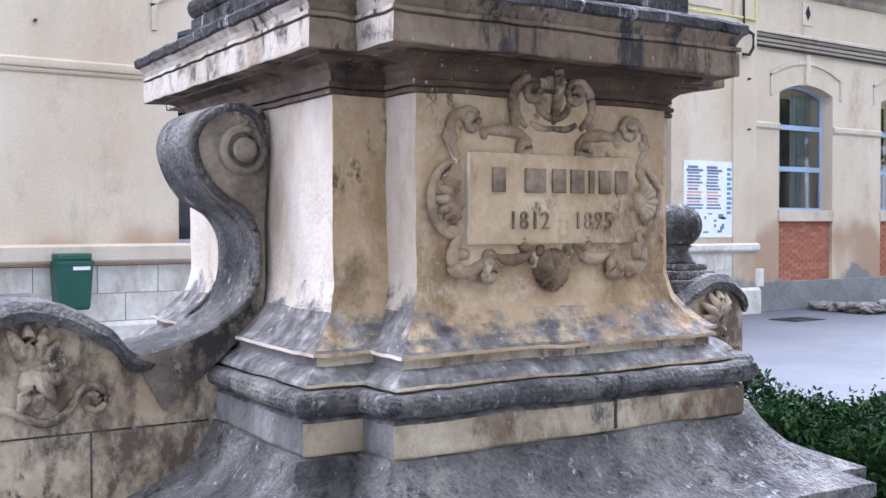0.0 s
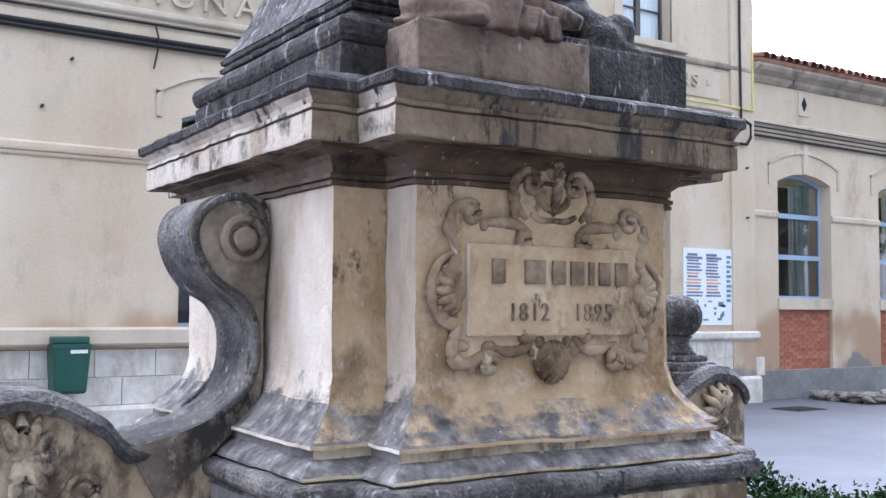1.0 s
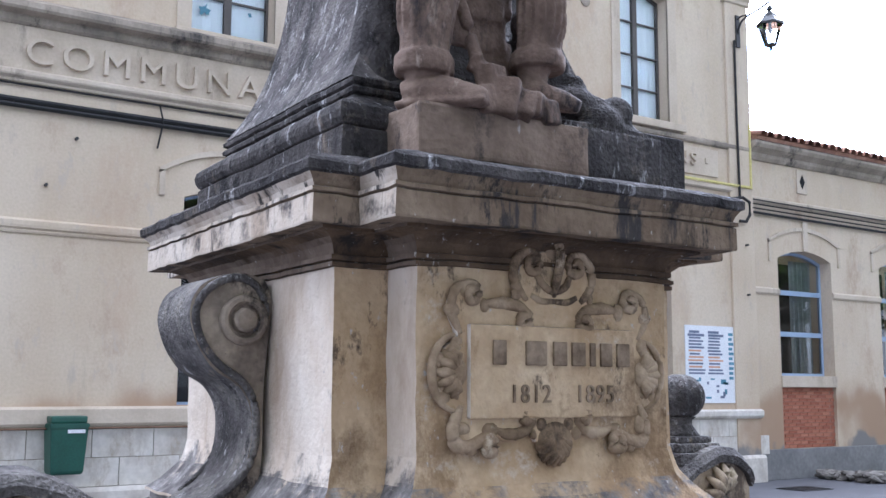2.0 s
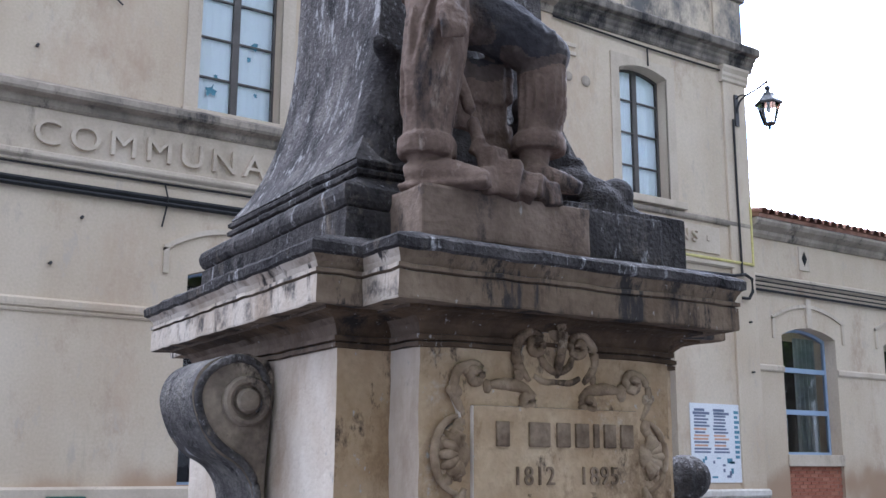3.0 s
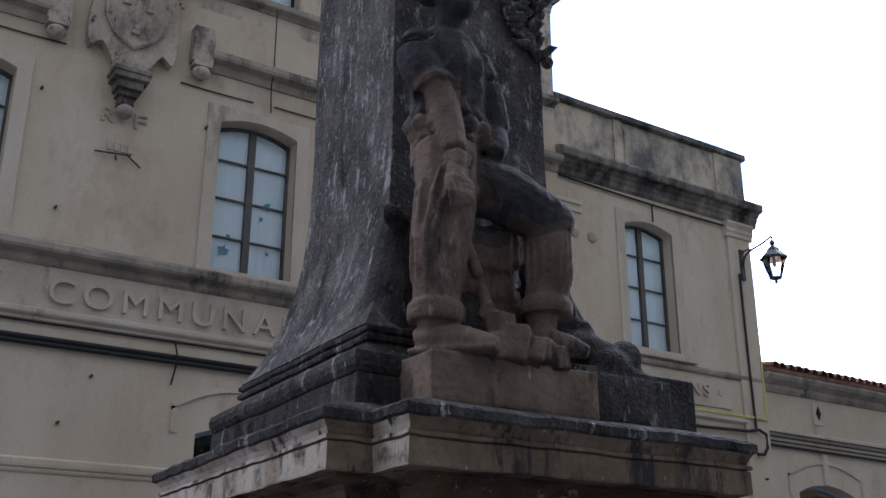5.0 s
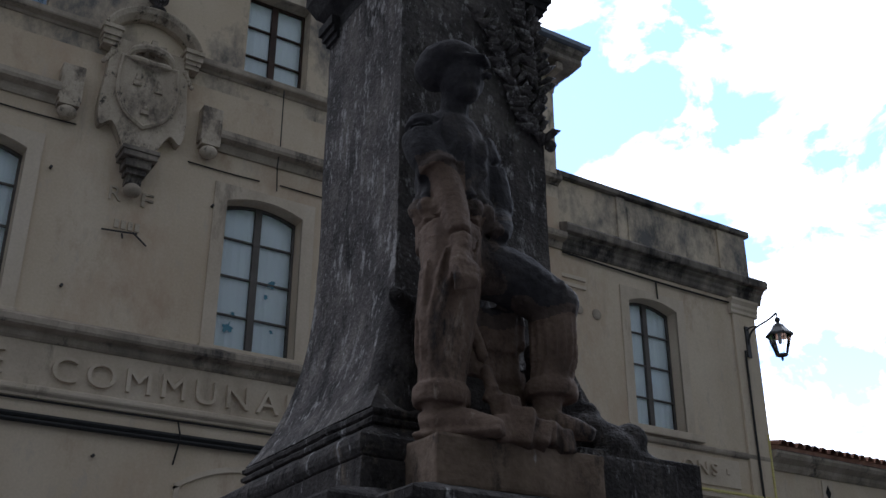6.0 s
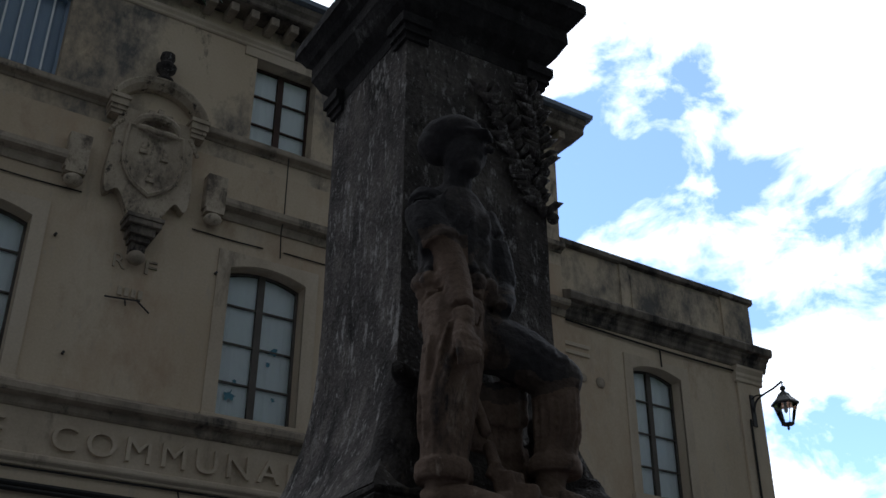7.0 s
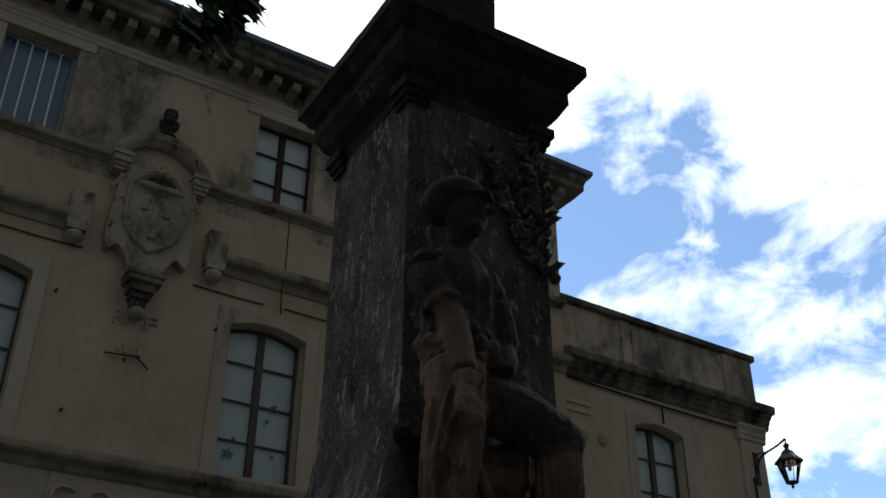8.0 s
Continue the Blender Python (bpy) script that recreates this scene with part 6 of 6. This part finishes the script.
# wall anchors
for x, y, z, r in ((10.83, FB, 8.02, 0.085), (11.21, FB, 8.01, 0.10)):
    b = bmesh.new()
    ball(b, (0, 0, 0), r, 10, (1, 0.35, 1))
    o = part("wall_anchor", b, M_STAINED)
    o.location = (x, y - 0.01, z)
    tagged(o, "round stained stone boss on the wall", "boss", group="wall bosses")
for x, z in ((3.11, 4.53), (2.79, 3.94), (2.44, 6.56), (2.08, 8.11), (4.25, 8.15), (14.95, 3.3), (14.95, 4.2), (3.13, 6.10)):
    b = bmesh.new()
    tube(b, [(0, 0.01, 0), (0, -0.06, 0)], 0.02, 6)
    o = part("wall_peg", b, M_IRON)
    o.location = (x, F if x < 10 else FB - 0.05, z)
    tagged(o, "short iron peg in the wall", "peg", group="wall pegs")

# drawings stuck on the panes
for x, z, s in ((5.31, 7.30, 0.09), (4.72, 6.55, 0.11), (5.24, 7.10, 0.05), (4.78, 6.75, 0.05), (5.36, 6.60, 0.04)):
    b = bmesh.new()
    rnd = random.Random(int(z * 100))
    rim = []
    for k in range(16):
        r, an = s * rnd.uniform(0.3, 0.95), k * math.tau / 16
        rim.append((r * math.cos(an), r * math.sin(an)))
    front = [b.verts.new((u, -0.002, v)) for u, v in rim]
    back = [b.verts.new((u, 0.001, v)) for u, v in rim]
    b.faces.new(front)
    b.faces.new(back[::-1])
    for k in range(16):
        b.faces.new((front[k], back[k], back[(k + 1) % 16], front[(k + 1) % 16]))
    o = part("paper_drawing", b, M_INK_BLUE)
    o.location = (x, F + 0.236, z)
    tagged(o, "blue paper cut-out stuck on the glass", "drawing", group="drawings on the window")

# ---------------------------------------------------------------- yard
b = bmesh.new()
bm_g = boxes((0, 0.75, 0, 0.55, 0.003, 0.012))
o = part("drain_cover", bm_g, M_IRON)
o.location = (14.3, 10.95, 0)
tagged(o, "dark iron drain cover in the asphalt", "drain cover")
for k in range(9):
    q = part("bar", boxes((0.04 + 0.078 * k, 0.075 + 0.078 * k, 0.03, 0.52, 0.012, 0.02)), M_IRON, o)

rnd = random.Random(8)
border = thing("stone_border", pose(16.7, 11.6, 0), "low border of rough loose stones", "border")
stone_data = []
for k in range(5):
    b = bmesh.new()
    ball(b, (0, 0, 0.09), 0.16, 8, (1.3, 0.9, 0.62))
    roughen(b, 0.05, 0.12)
    o = mesh_object("rough_stone", b, M_RUBBLE)
    stone_data.append(o.data)
    bpy.data.objects.remove(o)
for k in range(150):
    t = k / 149
    ln = rnd.random()
    if t < 0.25:
        x, y = -0.1 + 0.15 * rnd.random(), 0.75 - 4 * t * 1.2
    else:
        x, y = (t - 0.25) * 11, -0.45 - (t - 0.25) * 0.6 + rnd.uniform(-0.35, 0.5)
    o = new("rough_stone", rnd.choice(stone_data))
    o.parent = border
    o.location = (x, y, rnd.uniform(0, 0.10))
    o.rotation_euler = (rnd.uniform(-0.3, 0.3), rnd.uniform(-0.3, 0.3), rnd.uniform(0, 6.28))
    s = rnd.uniform(0.45, 0.85)
    o.scale = (s * 1.3, s, s * 0.8)


b = bmesh.new()
loft(b, [[(x, y + w * 0.5, 0.02 + 0.10 * (abs(w) < 1)) for w in (-1, -0.8, 0, 0.8, 1)] for x, y in ((0.2, 0.1), (2.0, -0.1), (5.0, -0.3), (8.5, -0.5))], close=False, caps=False)
roughen(b, 0.03, 0.2)
part("soil", b, M_BARK, border, "dry earth between the stones")


def leaf_cloud(name, mat, count, place, size, seed, parent=None):
    """Many small bent leaves; place(rnd) gives a point."""
    rnd = random.Random(seed)
    verts, faces = [], []
    for _ in range(count):
        p = Vector(place(rnd))
        d = Vector((rnd.gauss(0, 1), rnd.gauss(0, 1), rnd.gauss(0, 1) + 0.4)).normalized()
        u = d.cross(Vector((rnd.gauss(0, 1), rnd.gauss(0, 1), rnd.gauss(0, 1)))).normalized()
        s = size * rnd.uniform(0.6, 1.3)
        i = len(verts)
        w = d.cross(u)
        verts += [p - u * s, p + w * s * 0.45, p + u * s + d * s * 0.2, p - w * s * 0.45]
        faces += [(i, i + 1, i + 2), (i, i + 2, i + 3)]
    me = bpy.data.meshes.new(name)
    me.from_pydata([tuple(v) for v in verts], [], faces)
    me.materials.append(mat)
    o = new(name, me)
    if parent:
        o.parent = parent
    return o


# clipped box hedge
hedge = thing("hedge", pose(5.25, 3.0, 0), "low clipped dark green box hedge", "hedge")


def hedge_point(r):
    y = r.uniform(-2.6, 2.4)
    lump = 0.05 * math.sin(y * 5) + 0.04 * math.sin(y * 13 + 1)
    f = r.random()
    if f < 0.45:
        return (r.uniform(-0.3, 0.3), y, 0.50 + lump + r.gauss(0, 0.035) + (0.09 * r.random() if r.random() < 0.12 else 0))
    if f < 0.75:
        return (-0.30 - lump * 0.5 + r.gauss(0, 0.03), y, r.uniform(0.02, 0.52))
    return (r.uniform(-0.28, 0.3), y, r.uniform(0.05, 0.5))


o = leaf_cloud("foliage", M_LEAF, 42000, hedge_point, 0.022, 3, hedge)
tagged(o, kind="stuff")
b = bmesh.new()
loft(b, [[(-0.22, y_, 0.03), (0.24, y_, 0.03), (0.25, y_, 0.38), (0.0, y_, 0.45), (-0.23, y_, 0.38)] for y_ in np.linspace(-2.55, 2.35, 40)])
roughen(b, 0.05, 0.15)
part("inner_growth", b, M_LEAF, hedge)
b = bmesh.new()
for k in range(24):
    y = -2.5 + 0.21 * k
    tube(b, [(0.0, y, 0), (rnd.uniform(-0.1, 0.1), y + 0.05, 0.25), (rnd.uniform(-0.2, 0.2), y, 0.45)], [0.016, 0.011, 0.005], 5)
part("stems", b, M_BARK, hedge)


def tree(x, y, h, seed, leaves=9000, size=0.16):
    t = thing("plane_tree", pose(x, y, 0), "leafy plane tree added out of view round the yard", "tree", group="trees round the yard")
    r = random.Random(seed)
    b = bmesh.new()
    tube(b, smooth_line([(0, 0, 0), (0.1, 0.05, h * 0.2), (0, 0.1, h * 0.4), (0.1, 0, h * 0.62)], 4), [0.34 - 0.018 * i for i in range(13)], 10)
    tips = []
    for k in range(11):
        a = k * 2.4 + r.random()
        z0 = h * r.uniform(0.3, 0.6)
        L_ = h * r.uniform(0.22, 0.36)
        tip = Vector((math.cos(a) * L_, math.sin(a) * L_, z0 + L_ * r.uniform(0.4, 1.0)))
        tube(b, smooth_line([(0.05, 0.05, z0), (tip.x * 0.5, tip.y * 0.5, z0 + (tip.z - z0) * 0.35), tuple(tip)], 3), [0.12, 0.10, 0.085, 0.07, 0.055, 0.04, 0.02], 7)
        tips += [tip, tip * 0.8 + Vector((0, 0, h * 0.12))]
    part("trunk", b, M_BARK, t)

    def place(q):
        c = q.choice(tips)
        return c + Vector((q.gauss(0, 1), q.gauss(0, 1), q.gauss(0, 0.8))) * h * 0.075
    tagged(leaf_cloud("crown", M_TREELEAF, leaves, place, size, seed, t), kind="stuff")
    return t


# right-hand trees mirror in windows; unseen ones behind are added to block low sky
for i, (x, y, h) in enumerate(((27, 3.5, 11), (31, 1.5, 12), (35, -1, 12), (38, -6, 13), (20, -12, 11), (42, 2, 12), (28, -8, 12), (13, -13, 13), (6, -11, 13), (0, -13, 14), (-7, -12, 13), (-13, -8, 13), (21, -6, 12), (10, -20, 15), (-2, -21, 15), (22, -20, 15))):
    tree(x, y, h, 20 + i)
# the tree behind the camera, one branch of which hangs into the view
over = tree(-5.5, -4.5, 13, 61, 6000)
b = bmesh.new()
r = random.Random(9)
tip = Vector((0.86, 3.08, 4.66))
base = Vector((-5.5, -4.5, 0))
br = smooth_line([(-5.4, -4.4, 6.5), (-3.6, -1.6, 7.4), (-1.2, 1.2, 7.2), (0.5, 2.75, 6.1), tuple(tip)], 6)
tube(b, [p - base for p in br], [0.10 - 0.0038 * i for i in range(len(br))], 7)
part("hanging_branch", b, M_BARK, over)


def broad_leaf(p, d, s):
    """A lobed plane leaf of size s at p, pointing along d."""
    b = bmesh.new()
    d = Vector(d).normalized()
    u = d.cross(Vector((0.3, -0.8, 0.5))).normalized()
    w = d.cross(u)
    lobes = [(0, 0), (0.45, -0.10), (0.30, 0.22), (0.62, 0.50), (0.25, 0.55), (0, 1.05), (-0.25, 0.55), (-0.62, 0.50), (-0.30, 0.22), (-0.45, -0.10)]
    top = [b.verts.new(p + u * (x * s) + d * (y * s) + w * (0.12 * s * abs(x))) for x, y in lobes]
    low = [b.verts.new(v.co - w * 0.002) for v in top]
    b.faces.new(top)
    b.faces.new(low[::-1])
    for i in range(len(top)):
        b.faces.new((top[i], low[i], low[(i + 1) % len(top)], top[(i + 1) % len(top)]))
    return b


# backlit against the sky: silhouette darkness painted with the hedge's dark leaf colour
for k in range(40):
    q = tip + Vector((r.uniform(-0.13, 0.13), r.uniform(-0.12, 0.12), r.uniform(-0.06, 0.28)))
    part("leaf", broad_leaf(q - base, (r.uniform(-0.7, 0.7), r.uniform(-0.5, 0.5), -0.8), r.uniform(0.10, 0.16)), M_LEAF, over)

# annex brick infill below the windows
infill_n = 0
bme = boxes((-0.105, 0.105, 0.0, 0.05, -0.026, 0.026), bevel=0.004)
brick_ob = mesh_object("brick", bme, M_BRICK)
brick_data = brick_ob.data
bpy.data.objects.remove(brick_ob)
for w_i, (xa, xb, za, zb) in enumerate(ANNEX_WIN[:2]):
    s_part("brick_infill", boxes((xa, xb, FC + 0.07, FC + 0.35, 0.54, 1.66)), M_MORTAR)
    rows_ = 17
    for k in range(rows_):
        z = 0.575 + k * (1.64 - 0.575 - 0.02) / (rows_ - 1)
        x = xa + 0.11 - (0.11 if k % 2 else 0)
        while x < xb:
            o = new("brick", brick_data)
            c_ = min(max(x, xa + 0.105), xb - 0.105)
            half = c_ != x
            o.parent = school
            o.location = (c_ if not half else (xa + 0.05 if x < xa + 0.1 else xb - 0.05), FC + 0.06 - F, z)
            if half:
                o.scale = (0.46, 1, 1)
            x += 0.222
for (xa, xb, za, zb) in ANNEX_WIN[2:]:
    s_part("brick_infill", boxes((xa, xb, FC + 0.12, FC + 0.35, 0.54, 1.66)), M_BRICK)

# annex roof: curved clay tiles
s_part("roof", loft(bmesh.new(), [[(x, FC - 0.30, 6.24), (x, F + 9.4, 8.26), (x, F + 9.4, 8.16), (x, FC - 0.28, 6.18)] for x in (XB1 + 0.02, XC1)]), M_TILE)
b = bmesh.new()
nseg = 6
L_ = 0.46
slope = math.atan2(2.02, 9.56)
rings = []
for y_, r_ in ((0, 0.105), (L_, 0.085)):
    outer = [(r_ * math.cos(math.pi * k / nseg), y_ * math.cos(slope), y_ * math.sin(slope) + r_ * math.sin(math.pi * k / nseg)) for k in range(nseg + 1)]
    inner = [((r_ - 0.016) * math.cos(math.pi * k / nseg), y_ * math.cos(slope), y_ * math.sin(slope) + (r_ - 0.016) * math.sin(math.pi * k / nseg)) for k in range(nseg, -1, -1)]
    rings.append(outer + inner)
loft(b, rings)
tile_ob = mesh_object("tile", b, M_TILE)
tile_data = tile_ob.data
bpy.data.objects.remove(tile_ob)
rnd = random.Random(31)
cols = int((27.5 - XB1) / 0.225)
for i in range(cols):
    for k in range(5):
        o = new("tile", tile_data)
        o.parent = school
        d = 0.02 + 0.40 * k + rnd.uniform(-0.02, 0.02)
        o.location = (XB1 + 0.15 + 0.225 * i + rnd.uniform(-0.012, 0.012), FC - 0.34 - F + d * math.cos(slope), 6.25 + d * math.sin(slope))
